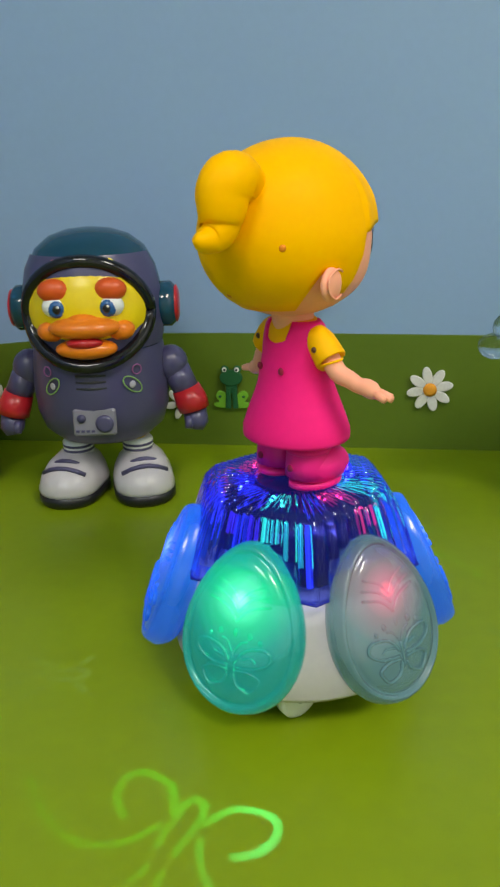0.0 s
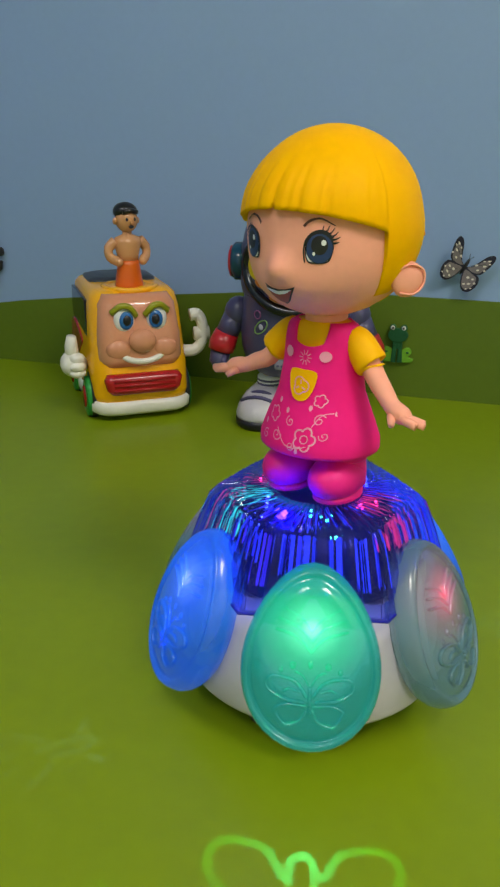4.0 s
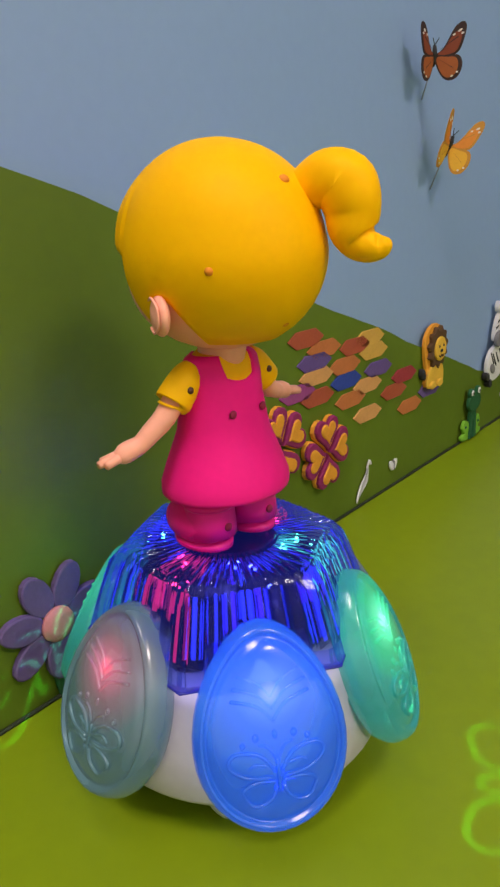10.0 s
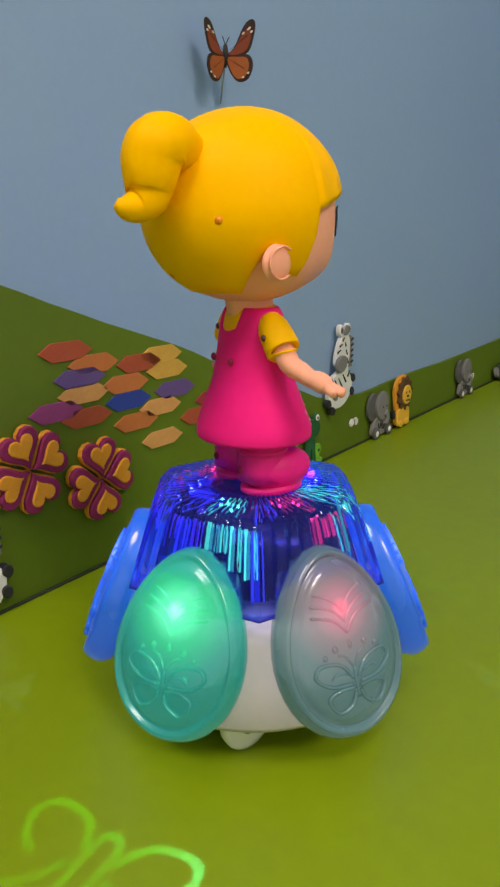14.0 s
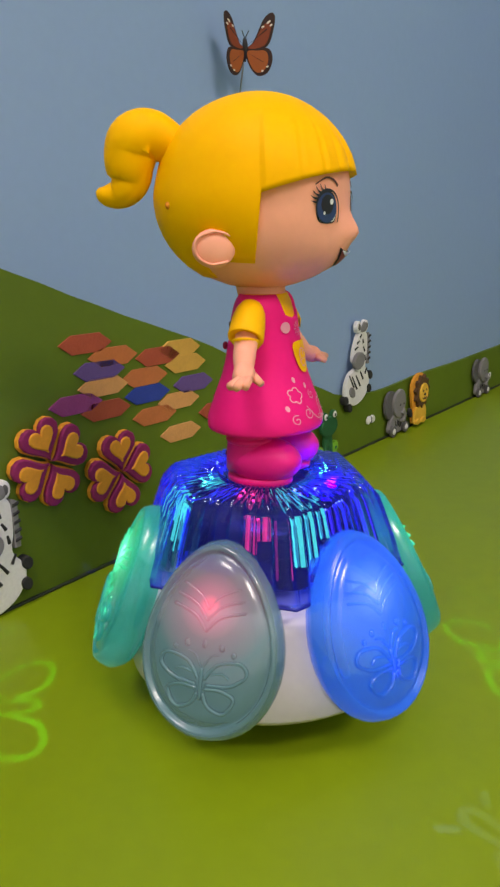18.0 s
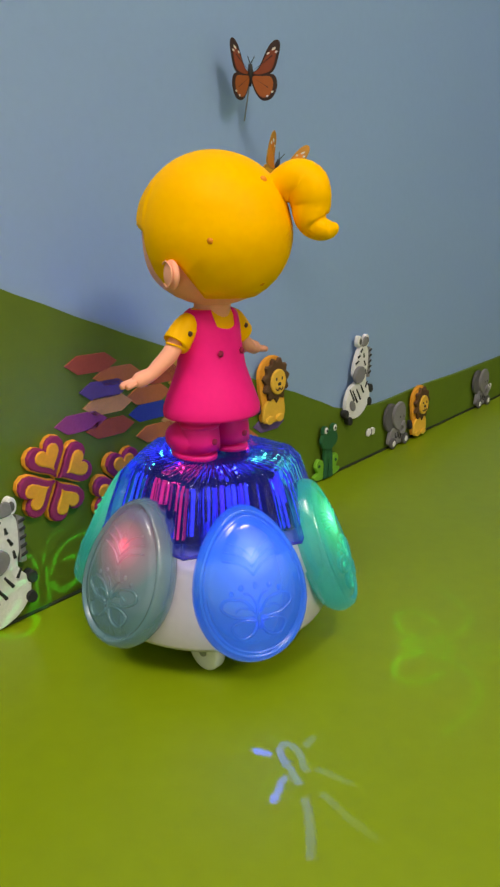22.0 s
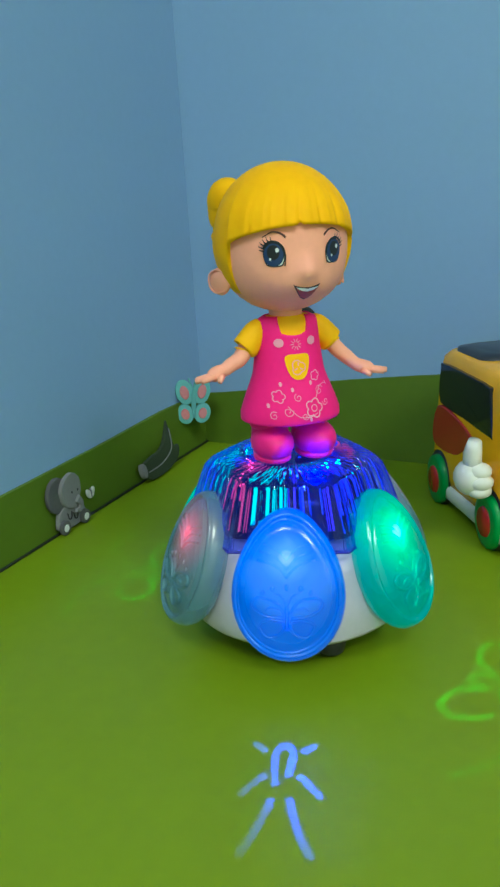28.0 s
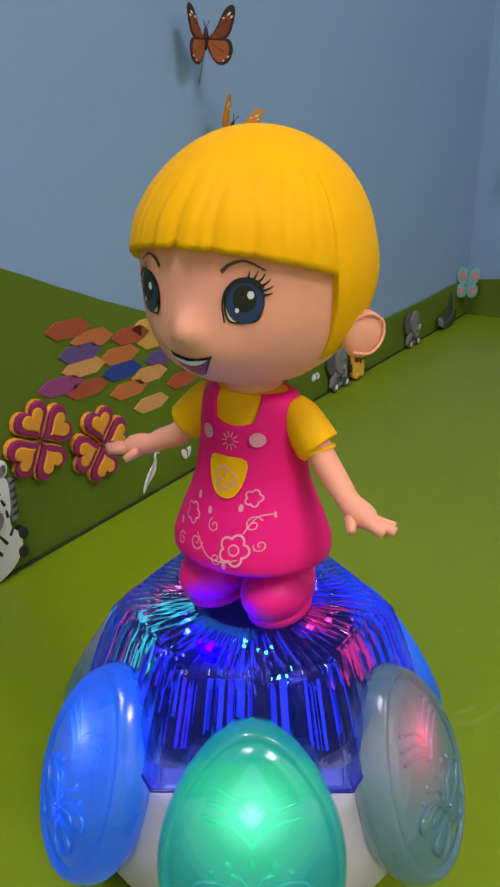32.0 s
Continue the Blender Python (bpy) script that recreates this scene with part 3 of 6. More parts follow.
        s.lathe([(0.0100, 0.1030), (0.0109, 0.1042), (0.0100, 0.1056)], 18, SH, Matrix.Translation((-0.002, d * 0.0115, 0)))
        s.ball((-0.0128, d * 0.0115, 0.0965), (0.0010, 0.0018, 0.0018), 10, HP)
        s.ball((-0.0146, d * 0.0078, 0.1418), (0.0010, 0.0017, 0.0017), 10, HP)
    # arms: puffed sleeve, forearm, flat open palm
    for d in (-1, 1):
        up = 0.010 if d < 0 else 0.0045
        sleeve = smooth_line([(0.0, d * 0.0135, 0.1580, 0.0050), (0.0002, d * 0.0170, 0.1552, 0.0064), (0.0008, d * 0.0215, 0.1500, 0.0070), (0.001, d * 0.0238, 0.1472, 0.0070), (0.001, d * 0.0240, 0.1471, 0.0048)], 3)
        s.tube([p[:3] for p in sleeve], [p[3] for p in sleeve], 16, SL)
        arm = smooth_line([(0.001, d * 0.0215, 0.1500, 0.0048), (0.002, d * 0.0270, 0.1425, 0.0046), (0.004, d * 0.0325, 0.1350 + up * 0.5, 0.0042), (0.0055, d * 0.0365, 0.1300 + up * 0.8, 0.0038), (0.007, d * 0.0400, 0.1275 + up, 0.0042), (0.008, d * 0.0435, 0.1262 + up, 0.0040), (0.009, d * 0.0462, 0.1256 + up, 0.0018)], 3)
        s.tube([p[:3] for p in arm], [p[3] for p in arm], 12, SK, flat=0.9)
        for a, ln in ((-22, 0.0085), (-4, 0.0105), (14, 0.0095)):
            c, q = math.cos(radians(a)), math.sin(radians(a))
            s.tube([(0.0085 - q * 0.003, d * 0.0425, 0.1262 + up), (0.0085 - q * ln, d * (0.0425 + c * ln), 0.1246 + up)], [0.0021, 0.0016], 8, SK)
        s.tube([(0.010, d * 0.039, 0.1262 + up), (0.0145, d * 0.0415, 0.1240 + up)], [0.0019, 0.0013], 8, SK)
        s.ball((-0.0060, d * 0.0205, 0.1525), (0.0012, 0.0014, 0.0014), 10, BR)
    # pocket and printed flowers
    pocket = smooth_line([(-0.0062, 0.1435), (0, 0.1442), (0.0062, 0.1435), (0.0060, 0.1375), (0.0036, 0.1325), (0, 0.1312), (-0.0036, 0.1325), (-0.0060, 0.1375)], 3, True)
    dress_patch(s, pocket[::-1], SL, 0.0017)
    for k in range(3):
        a = radians(90 + 120 * k)
        dress_stroke(s, [(0.0008 * math.cos(a), 0.1375 + 0.0008 * math.sin(a)), (0.0026 * math.cos(a), 0.1375 + 0.0026 * math.sin(a))], 0.0007, PR, 0.0020)
    dress_stroke(s, blossom(0, 0.1375, 0.0038, 0, 3), 0.0006, PR, 0.0020)
    dress_stroke(s, blossom(0.0060, 0.1165, 0.0048, 0), 0.0009, PR, 0.0014)
    dress_stroke(s, circle(0.0060, 0.1165, 0.0016, n=14) + [(0.0076, 0.1165)], 0.0006, PR, 0.0014)
    dress_stroke(s, blossom(0.0092, 0.1322, 0.0026, 0), 0.0006, PR, 0.0014)
    dress_stroke(s, blossom(-0.0118, 0.1235, 0.0032, 0), 0.0006, PR, 0.0014)
    for c in ((0.0105, 0.1245, 0.0026, 0.5, 1), (-0.0020, 0.1225, 0.0022, 2.0, 1), (-0.0080, 0.1160, 0.0027, 0.2, -1), (0.0135, 0.1185, 0.0020, 3.0, 1), (0.0005, 0.1130, 0.0020, 0.0, -1), (-0.0150, 0.1140, 0.0022, 1.0, 1)):
        dress_stroke(s, spiral(*c[:3], a0=c[3], d=c[4]), 0.00045, PR, 0.0014)
    dress_stroke(s, [(-0.0080, 0.1187), (-0.003, 0.1132), (0.003, 0.1124), (0.0075, 0.1138)], 0.0005, PR, 0.0014)
    dress_stroke(s, [(0.0080, 0.1215), (0.0110, 0.1265), (0.0150, 0.1275)], 0.0005, PR, 0.0014)
    for u, v in ((0.0160, 0.1275), (-0.0045, 0.1265), (-0.0100, 0.1295), (0.0060, 0.1290), (-0.0170, 0.1190), (0.0035, 0.1112)):
        dress_patch(s, circle(u, v, 0.0008, 0.0012, 10)[::-1], PR, 0.0014)
    for d, r in ((-1, 0.0030), (1, 0.0030)):
        dress_patch(s, circle(d * 0.0088, 0.1502, r * 0.8, r * 0.75, 18)[::-1], PR, 0.0018)
    for k in range(10):
        a = 2 * math.pi * k / 10
        dress_stroke(s, [(0.0011 * math.cos(a), 0.1490 + 0.0011 * math.sin(a)), (0.0030 * math.cos(a), 0.1490 + 0.0030 * math.sin(a))], 0.00045, PR, 0.0014)
    for i, (x, y, z) in enumerate(s.v):
        x, y, z = x * 0.96, y * 0.96, 0.0935 + (z - 0.0868) * 0.950
        if i < top_count:
            s.v[i] = (x * 1.0055, y * 1.0055, 1.0264 * (0.1726 + (z - 0.167) * 0.959))
        else:
            s.v[i] = (x * 1.0116, y * 1.0116, 1.0264 * (z + 0.0063))
    return s


def petal_shape():
    """Egg-shaped cover seen from outside: local x out, y sideways, z up."""
    s = Shape()
    n = 40

    def outline(k):
        a = 2 * math.pi * k / n
        z = math.sin(a)
        wide = 0.0276 * (1 - 0.17 * z - 0.06 * z * z)
        return wide * math.cos(a), 0.0372 * z + 0.0005

    def ring(scale, x):
        return [(x, outline(k)[0] * scale, outline(k)[1] * scale) for k in range(n)]

    s.rings([ring(0.80, -0.0090), ring(0.93, -0.0078), ring(0.985, -0.0045), ring(1.0, -0.0015), ring(0.975, 0.0022), ring(0.945, 0.0043), ring(0.915, 0.0052), ring(0.885, 0.0050), ring(0.868, 0.0036), ring(0.845, 0.0034), ring(0.82, 0.0050), ring(0.70, 0.0058), ring(0.50, 0.0068), ring(0.25, 0.0075), ring(0.03, 0.0077)], cap0=True)
    return s


def shadow_plate_shape():
    """Unseen plate behind the lower cover, below the lamp, added to cast its shadow."""
    s = Shape()
    pts = [(0.0215 * math.cos(radians(a)), -0.004 + 0.0285 * math.sin(radians(a))) for a in range(180, 361, 12)]
    s.rings([[(-0.0105, y, z) for y, z in pts], [(-0.0092, y * 1.06, z * 1.04) for y, z in pts]])
    return s


def relief_shape():
    """Raised butterfly, veins and dots moulded into the cover."""
    s = Shape()

    def lay(y, z):
        d = min(1.0, math.hypot(y / 0.024, z / 0.033))
        return (0.0044 + 0.0034 * math.sqrt(max(0.0, 1 - d * d)), y, z)

    def rib(pts, r):
        s.tube([lay(*p) for p in smooth_line(pts, 5)], r, 6, flat=0.8)

    for d in (-1, 1):
        rib([(d * 0.0012, -0.0130), (d * 0.006, -0.0070), (d * 0.0145, -0.0055), (d * 0.0168, -0.0095), (d * 0.011, -0.0138), (d * 0.002, -0.0150)], 0.0010)
        rib([(d * 0.0015, -0.0165), (d * 0.008, -0.0160), (d * 0.0130, -0.0185), (d * 0.0095, -0.0240), (d * 0.0035, -0.0225), (d * 0.0012, -0.0180)], 0.0010)
        rib([(d * 0.0006, -0.0085), (d * 0.003, -0.0045), (d * 0.006, -0.0035)], 0.0006)
        rib([(d * 0.0040, -0.0110), (d * 0.008, -0.0100), (d * 0.0105, -0.0115)], 0.0007)
        rib([(0.0, 0.0040), (d * 0.005, 0.0095), (d * 0.014, 0.0125)], 0.0008)
        rib([(0.0, 0.0080), (d * 0.005, 0.0135), (d * 0.013, 0.0165)], 0.0007)
        rib([(0.0, 0.0120), (d * 0.004, 0.0170), (d * 0.011, 0.0205)], 0.0006)
        for y, z, r in ((0.0068, -0.001, 0.0011), (0.0115, -0.003, 0.0009)):
            p = lay(d * y, z)
            s.ball((p[0] - 0.0002, p[1], p[2]), (0.0009, r * 1.2, r * 1.4), 10)
    p = lay(0, -0.0005)
    s.ball((p[0] - 0.0002, 0, p[2]), (0.0006, 0.0010, 0.0018), 10)
    rib([(0, -0.0090), (0, -0.0205)], 0.0008)
    return s


def hexagon(a):
    """Six-cornered outline with hollowed sides: 1 at the corners."""
    q = (math.degrees(a) + 30) % 60 - 30
    return 0.872 / math.cos(radians(30 - abs(q))) - 0.018 * (1 - math.cos(radians(6 * (30 - abs(q))))) / 2 * 0.6


def crystal_shape():
    """Fluted six-cornered skirt: square lappets hang down between the covers."""
    s = Shape()
    n = 432

    def flute(a):
        ph = abs((math.degrees(a) / 7.5) % 1 - 0.5)
        return 1 if ph < 0.34 else 1 - 2 * (ph - 0.34) / 0.16

    def lappet(a):
        q = abs((math.degrees(a) + 30) % 60 - 30)
        t = min(1.0, max(0.0, (q - 6.5) / 3.0))
        return 1 - t * t * (3 - 2 * t)

    rings = []
    for r0, z0 in ((0.002, 0.0842), (0.0165, 0.0842), (0.0185, 0.0854), (0.0200, 0.0862), (0.028, 0.0864), (0.037, 0.0860), (0.0415, 0.0853), (0.0436, 0.0845), (0.0446, 0.0834)):
        ring = []
        for k in range(n):
            a = 2 * math.pi * k / n
            t = min(1.0, max(0.0, (r0 - 0.019) / 0.0235))
            r = r0 * (1 + t * (hexagon(a) * 1.04 - 1)) * (1 + 0.010 * t * flute(a))
            z = z0 + (0.0011 * abs(math.cos(36 * a)) ** 0.7 if 0.0195 < r0 < 0.042 else 0)
            ring.append((r * math.cos(a), r * math.sin(a), z))
        rings.append(ring)
    for t in (0.06, 0.25, 0.5, 0.75, 0.94, 1.0):
        ring = []
        for k in range(n):
            a = 2 * math.pi * k / n
            low = 0.0605 - 0.0090 * lappet(a)
            z = 0.0826 + (low - 0.0826) * t
            r = (0.0456 + 0.0122 * ((0.0826 - z) / 0.0316) ** 0.9) * hexagon(a) * 1.03 * (1 + (0.034 - 0.016 * t if t < 0.99 else 0.010) * flute(a))
            ring.append((r * math.cos(a), r * math.sin(a), z))
        rings.append(ring)
    inner = [(x * 0.945, y * 0.945, z + 0.0004) for x, y, z in rings[-1]]
    inner2 = [(x * 0.93, y * 0.93, z + 0.006) for x, y, z in rings[-1]]
    s.rings(rings + [inner, inner2], 0, False, cap1=False)
    return s


def glow_strips(keep, mat):
    """Thin glowing strips added under the clear skirt to imitate light caught in its ribs: rays below its top and bars
    down its sides.
    """
    rng = random.Random(31)
    for k in range(72):
        ang = 5.0 * k + rng.uniform(-0.6, 0.6)
        top, bar, cut = rng.random() < 0.80, rng.random() < 0.62, rng.uniform(0.25, 1.0)
        wide = rng.uniform(0.0004, 0.0013)
        if not keep(ang):
            continue
        a = radians(ang)
        d, side = Vector((math.cos(a), math.sin(a), 0)), Vector((-math.sin(a), math.cos(a), 0))
        h = hexagon(a)
        if top:
            p, q = d * 0.0205, d * (0.0205 + 0.0200 * h * cut)
            p.z, q.z = 0.0829, 0.0822
            part("glow_ray", Shape().tube([p, q], 0.00030, 5), mat, toy)
        if bar:
            p, q = d * 0.0400 * h, d * (0.0400 + 0.0080 * cut) * h
            p.z, q.z = 0.0790, 0.0790 - 0.0270 * cut
            up = (d * 0.9 + Vector((0, 0, 0.4))) * 0.0004
            part("glow_bar", Shape().add([p - side * wide, p + side * wide, q + side * wide, q - side * wide, p - side * wide + up, p + side * wide + up, q + side * wide + up, q - side * wide + up], [(0, 3, 2, 1), (4, 5, 6, 7), (0, 1, 5, 4), (1, 2, 6, 5), (2, 3, 7, 6), (3, 0, 4, 7)], 0, False), mat, toy)


toy = thing("dancing_toy", "battery dancing toy, blonde doll on a glowing flower base", "toy")
figure = part("doll", doll_shape(), [M_SKIN, M_HAIR, M_PINK, M_SHOE, M_SLEEVE, M_PRINT, M_BLACK, M_WHITE, M_IRIS, M_BROWN, M_MOUTH, M_HOLE, M_HOLEP], toy, "yellow-haired vinyl doll in a pink dress")
body = part("base_body", Shape().lathe([(0.050, 0.0178), (0.0594, 0.0188), (0.0610, 0.0214), (0.0588, 0.038), (0.0556, 0.054), (0.0530, 0.0605), (0.046, 0.0615)], 60), M_CREAM, toy, "white tapered plastic base")
part("bottom_plate", Shape().lathe([(0.044, 0.0140), (0.048, 0.0146), (0.048, 0.0182)], 40), M_DARK, toy)
# Last colour is a faint blue emission painted in as inner glow.
M_CRYSTAL = clear_plastic("blue_clear_glow_plastic", (0.33, 0.40, 1.0), 0.03, 1.42, 0.36, (0.005, 0.007, 0.08))
part("crystal_skirt", crystal_shape(), M_CRYSTAL, toy, "fluted clear blue plastic skirt").visible_shadow = False
part("light_core", Shape().lathe([(0.0430, 0.0500), (0.0435, 0.0510), (0.0385, 0.0680), (0.0330, 0.0785), (0.014, 0.0800)], 48), material("indigo_core", (0.012, 0.010, 0.10), 0.12, metal=0.6, grain=0.5, scale=900), toy, "dark indigo inner reflector")
M_RIM = plastic("deep_blue_rim", (0.012, 0.014, 0.30), 0.15)
for k in range(6):
    rim = []
    for j in range(13):
        a = radians(60 * k - 6.5 + 13 * j / 12)
        r = 0.0580 * hexagon(a) * 1.03
        rim.append((r * math.cos(a), r * math.sin(a), 0.0672))
    part("skirt_rim", Shape().tube(rim, 0.0006, 6), M_RIM, toy)
L_G, L_R, L_B = lit("green_lamp", (0.05, 1.0, 0.45), 26.0), lit("red_lamp", (1.0, 0.03, 0.10), 22.0), lit("blue_lamp", (0.06, 0.10, 1.0), 30.0)
def near(ang, *centres):
    return any(abs((ang - c + 180) % 360 - 180) < 17 for c in centres)


# Self-glowing colours of the added strips, chosen by sector of the skirt.
G_G, G_R, G_B, G_I = lit("green_glow_strip", (0.03, 0.9, 0.50), 1.5), lit("red_glow_strip", (1.0, 0.03, 0.16), 0.9), lit("blue_glow_strip", (0.03, 0.06, 1.0), 0.9), lit("indigo_glow_strip", (0.08, 0.03, 0.9), 0.7)
for mat in (G_G, G_R, G_B, G_I):
    mat.cycles.emission_sampling = "NONE"
glow_strips(lambda q: near(q, -52, 218), G_G)
glow_strips(lambda q: near(q, 98, 278), G_R)
glow_strips(lambda q: not near(q, -52, 218, 98, 278) and round(q) % 3 < 2, G_B)
glow_strips(lambda q: not near(q, -52, 218, 98, 278) and round(q) % 3 == 2, G_I)
# The covers emit these colours themselves to imitate lamps behind them.
P_G = glow_petal_plastic("green_glow_cover", (0.010, 0.28, 0.27), (0.01, 0.42, 0.33), 0.55, 1.6, (0.75, 1.9, 1.5), (0.0, 0.66, 0.24))
P_B = glow_petal_plastic("blue_glow_cover", (0.015, 0.15, 0.48), (0.012, 0.15, 0.90), 0.66, 1.4, (0.55, 0.80, 2.2), (0.02, 0.13, 1.0))
P_R = glow_petal_plastic("red_glow_cover", (0.15, 0.30, 0.33), (0.035, 0.07, 0.085), 0.45, 1.8, (1.8, 0.10, 0.25), (0.22, 0.035, 0.07))
TILT = 22.5
covers = {"blue": (P_B, "frosted egg-shaped cover with a painted blue glow"), "green": (P_G, "frosted egg-shaped cover with a painted green glow"), "red": (P_R, "clear grey-teal egg-shaped cover with a painted red glow spot")}
petal_me, relief_me, shadow_me = petal_shape(), relief_shape(), shadow_plate_shape()
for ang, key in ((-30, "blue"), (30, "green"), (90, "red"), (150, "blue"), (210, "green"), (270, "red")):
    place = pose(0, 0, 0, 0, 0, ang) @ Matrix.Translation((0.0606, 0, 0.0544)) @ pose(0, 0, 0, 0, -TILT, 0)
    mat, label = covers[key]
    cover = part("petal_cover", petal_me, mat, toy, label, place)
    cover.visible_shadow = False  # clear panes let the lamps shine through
    # Added hidden blocker, as the cover itself casts no shadow.
    part("shadow_plate", shadow_me, mat, cover)
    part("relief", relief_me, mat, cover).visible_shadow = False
    lamp = {"blue": L_B, "green": L_G, "red": L_R}[key]
    for da, dr, dz in ((0, 0.0360, 0.0705), (-13, 0.0375, 0.0660), (14, 0.0330, 0.0775), (-6, 0.0240, 0.0832), (9, 0.0275, 0.0832)):
        a = radians(ang + da)
        part("led", Shape().ball((dr * math.cos(a), dr * math.sin(a), dz), 0.0007, 8), lamp, toy)


for ob in toy.children:
    if ob.name.split(".")[0] in ("crystal_skirt", "light_core", "glow_ray", "glow_bar", "led"):
        for v in ob.data.vertices:
            if v.co.z > 0.05:
                v.co.z = 0.0670 + (v.co.z - 0.0515) * 0.99


# Added emitter standing in for the skirt's LEDs, tinting chin and shoes violet.
part("added_foot_lamp", Shape().lathe([(0.0020, 0.0978), (0.0020, 0.0984), (0.0012, 0.0988)], 16, m=Matrix.Translation((0.0290, 0.0, 0))), lit("violet_lamp", (0.0040, 0.0010, 1.0), 520.0), toy, "bright violet lamp added under the skirt to tint chin and shoes")
# The bar's cyan light is emission painted into its plastic.
part("foot_slot", Shape().box((0.0190, 0.0, 0.0990), (0.0050, 0.0210, 0.0014), bevel=0.0005), clear_plastic("cyan_glow_slot", (0.30, 0.85, 0.85), 0.15, 1.45, 0.3, (0.01, 0.10, 0.12)), toy, "clear bar before the feet with a painted cyan glow").visible_shadow = False


def pattern_mask(lines, width):
    """Slotted plate before a tiny emitter, both added unseen: light through the slots draws the lines on the floor.
    Local x out, z up.
    """
    lamp_r, lamp_z, gap = 0.047, 0.072, 0.0080
    ahead = Vector((0.136 - lamp_r, 0, -lamp_z)).normalized()
    upv = Vector((-ahead.z, 0, ahead.x))
    pts = [[p for p in smooth_line(line, 6)] for line in lines]
    nu, nv = 190, 120
    hu, v0, v1 = 0.0062, -0.0024, 0.0024
    s = Shape()

    def at(u, v, d=gap):
        return Vector((lamp_r, 0, lamp_z)) + ahead * d + Vector((0, u, 0)) + upv * v

    vid, verts, faces = {}, [], []

    def corner(i, j):
        if (i, j) not in vid:
            vid[(i, j)] = len(verts)
            verts.append(tuple(at(-hu + 2 * hu * i / nu, v0 + (v1 - v0) * j / nv)))
        return vid[(i, j)]

    for i in range(nu):
        for j in range(nv):
            q = at(-hu + 2 * hu * (i + 0.5) / nu, v0 + (v1 - v0) * (j + 0.5) / nv)
            w = q - Vector((lamp_r, 0, lamp_z))
            k = lamp_z / -w.z if w.z < -1e-6 else 99
            r, u = lamp_r + w.x * k + 0.005, w.y * k
            near = min(min((r - b) ** 2 + (u - a) ** 2 for a, b in line) for line in pts)
            if near > width ** 2:
                faces.append((corner(i, j), corner(i + 1, j), corner(i + 1, j + 1), corner(i, j + 1)))
    s.add(verts, faces, 0, False)
    b0, b1 = 0.0012, -0.0006
    back = [at(-b0, -b0, b1), at(b0, -b0, b1), at(b0, b0, b1), at(-b0, b0, b1)]
    front = [at(-hu, v0), at(hu, v0), at(hu, v1), at(-hu, v1)]
    s.add([tuple(p) for p in back + front], [(0, 1, 2, 3)] + [(k, (k + 1) % 4, 4 + (k + 1) % 4, 4 + k) for k in range(4)], 0, False)
    spark = Shape()
    n, r = 8, 0.00006
    spark.add([tuple(at(r * math.cos(2 * math.pi * k / n), r * math.sin(2 * math.pi * k / n), 0.0)) for k in range(n)], [tuple(range(n))], 0, False)
    return s, spark


def mirrored(lines):
    return [list(q) for q in lines] + [[(-u, r) for u, r in q] for q in lines]


WINGS = mirrored([[(0.0075, 0.117), (0.0144, 0.1066), (0.028, 0.104), (0.0345, 0.110), (0.032, 0.1206), (0.024, 0.127)],
                  [(0.009, 0.126), (0.0185, 0.139), (0.035, 0.145), (0.054, 0.139), (0.071, 0.127)],
                  [(0.0033, 0.144), (0.010, 0.167), (0.021, 0.178), (0.032, 0.180), (0.040, 0.173)]]) + [[(-0.0047, 0.1336), (-0.0047, 0.1128), (0.0, 0.1086), (0.0041, 0.1138), (0.0036, 0.1336)]]
RAYS = mirrored([[(0.004, 0.146), (0.008, 0.160), (0.013, 0.172)], [(0.008, 0.132), (0.016, 0.142)], [(0.009, 0.116), (0.013, 0.112)]]) + [[(-0.003, 0.136), (-0.0038, 0.118), (0.0, 0.112), (0.0038, 0.118), (0.0024, 0.130)]]
PLATES = {"green": pattern_mask(WINGS, 0.0018), "blue": pattern_mask(RAYS, 0.0018)}
SPARKS = {"green": lit("green_spark", (0.02, 1.0, 0.26), 3.6e6), "blue": lit("blue_spark", (0.02, 0.04, 1.0), 1.3e7)}
# Made-up masks and emitters that throw the covers' light patterns onto the floor.
for ang, key in ((-30, "blue"), (30, "green"), (150, "blue"), (210, "green")):
    m = pose(0, 0, 0, 0, 0, ang)
    light_mask = part("light_mask", PLATES[key][0], M_CREAM, toy, "unseen slotted mask added to cast the floor pattern", m)
    part("pattern_emitter", PLATES[key][1], SPARKS[key], light_mask)
for a in (-128, 128):
    m = pose(0, 0, 0, 0, 0, a) @ Matrix.Translation((0.043, 0, 0.0105)) @ pose(0, 0, 0, 0, 0, -a) @ pose(0, 0, 0, 90, 0, 0)
    wheel = part("wheel", Shape().lathe([(0.0085, -0.003), (0.0105, -0.0022), (0.0105, 0.0022), (0.0085, 0.003)], 24), M_WHITE, toy, "white plastic drive wheel", m)
    part("hub", Shape().lathe([(0.0026, -0.0036), (0.0026, 0.0036)], 14), M_GREY, wheel)
    part("axle_bracket", Shape().box((0.038 * math.cos(radians(a)), 0.038 * math.sin(radians(a)), 0.0145), (0.014, 0.012, 0.010), bevel=0.001), M_CREAM, toy)
part("caster", Shape().lathe([(0.004, 0.0), (0.0075, 0.002), (0.0085, 0.006), (0.0085, 0.0150)], 18, m=Matrix.Translation((0.038, 0, 0))), M_DARK, toy, "dark swivel foot")


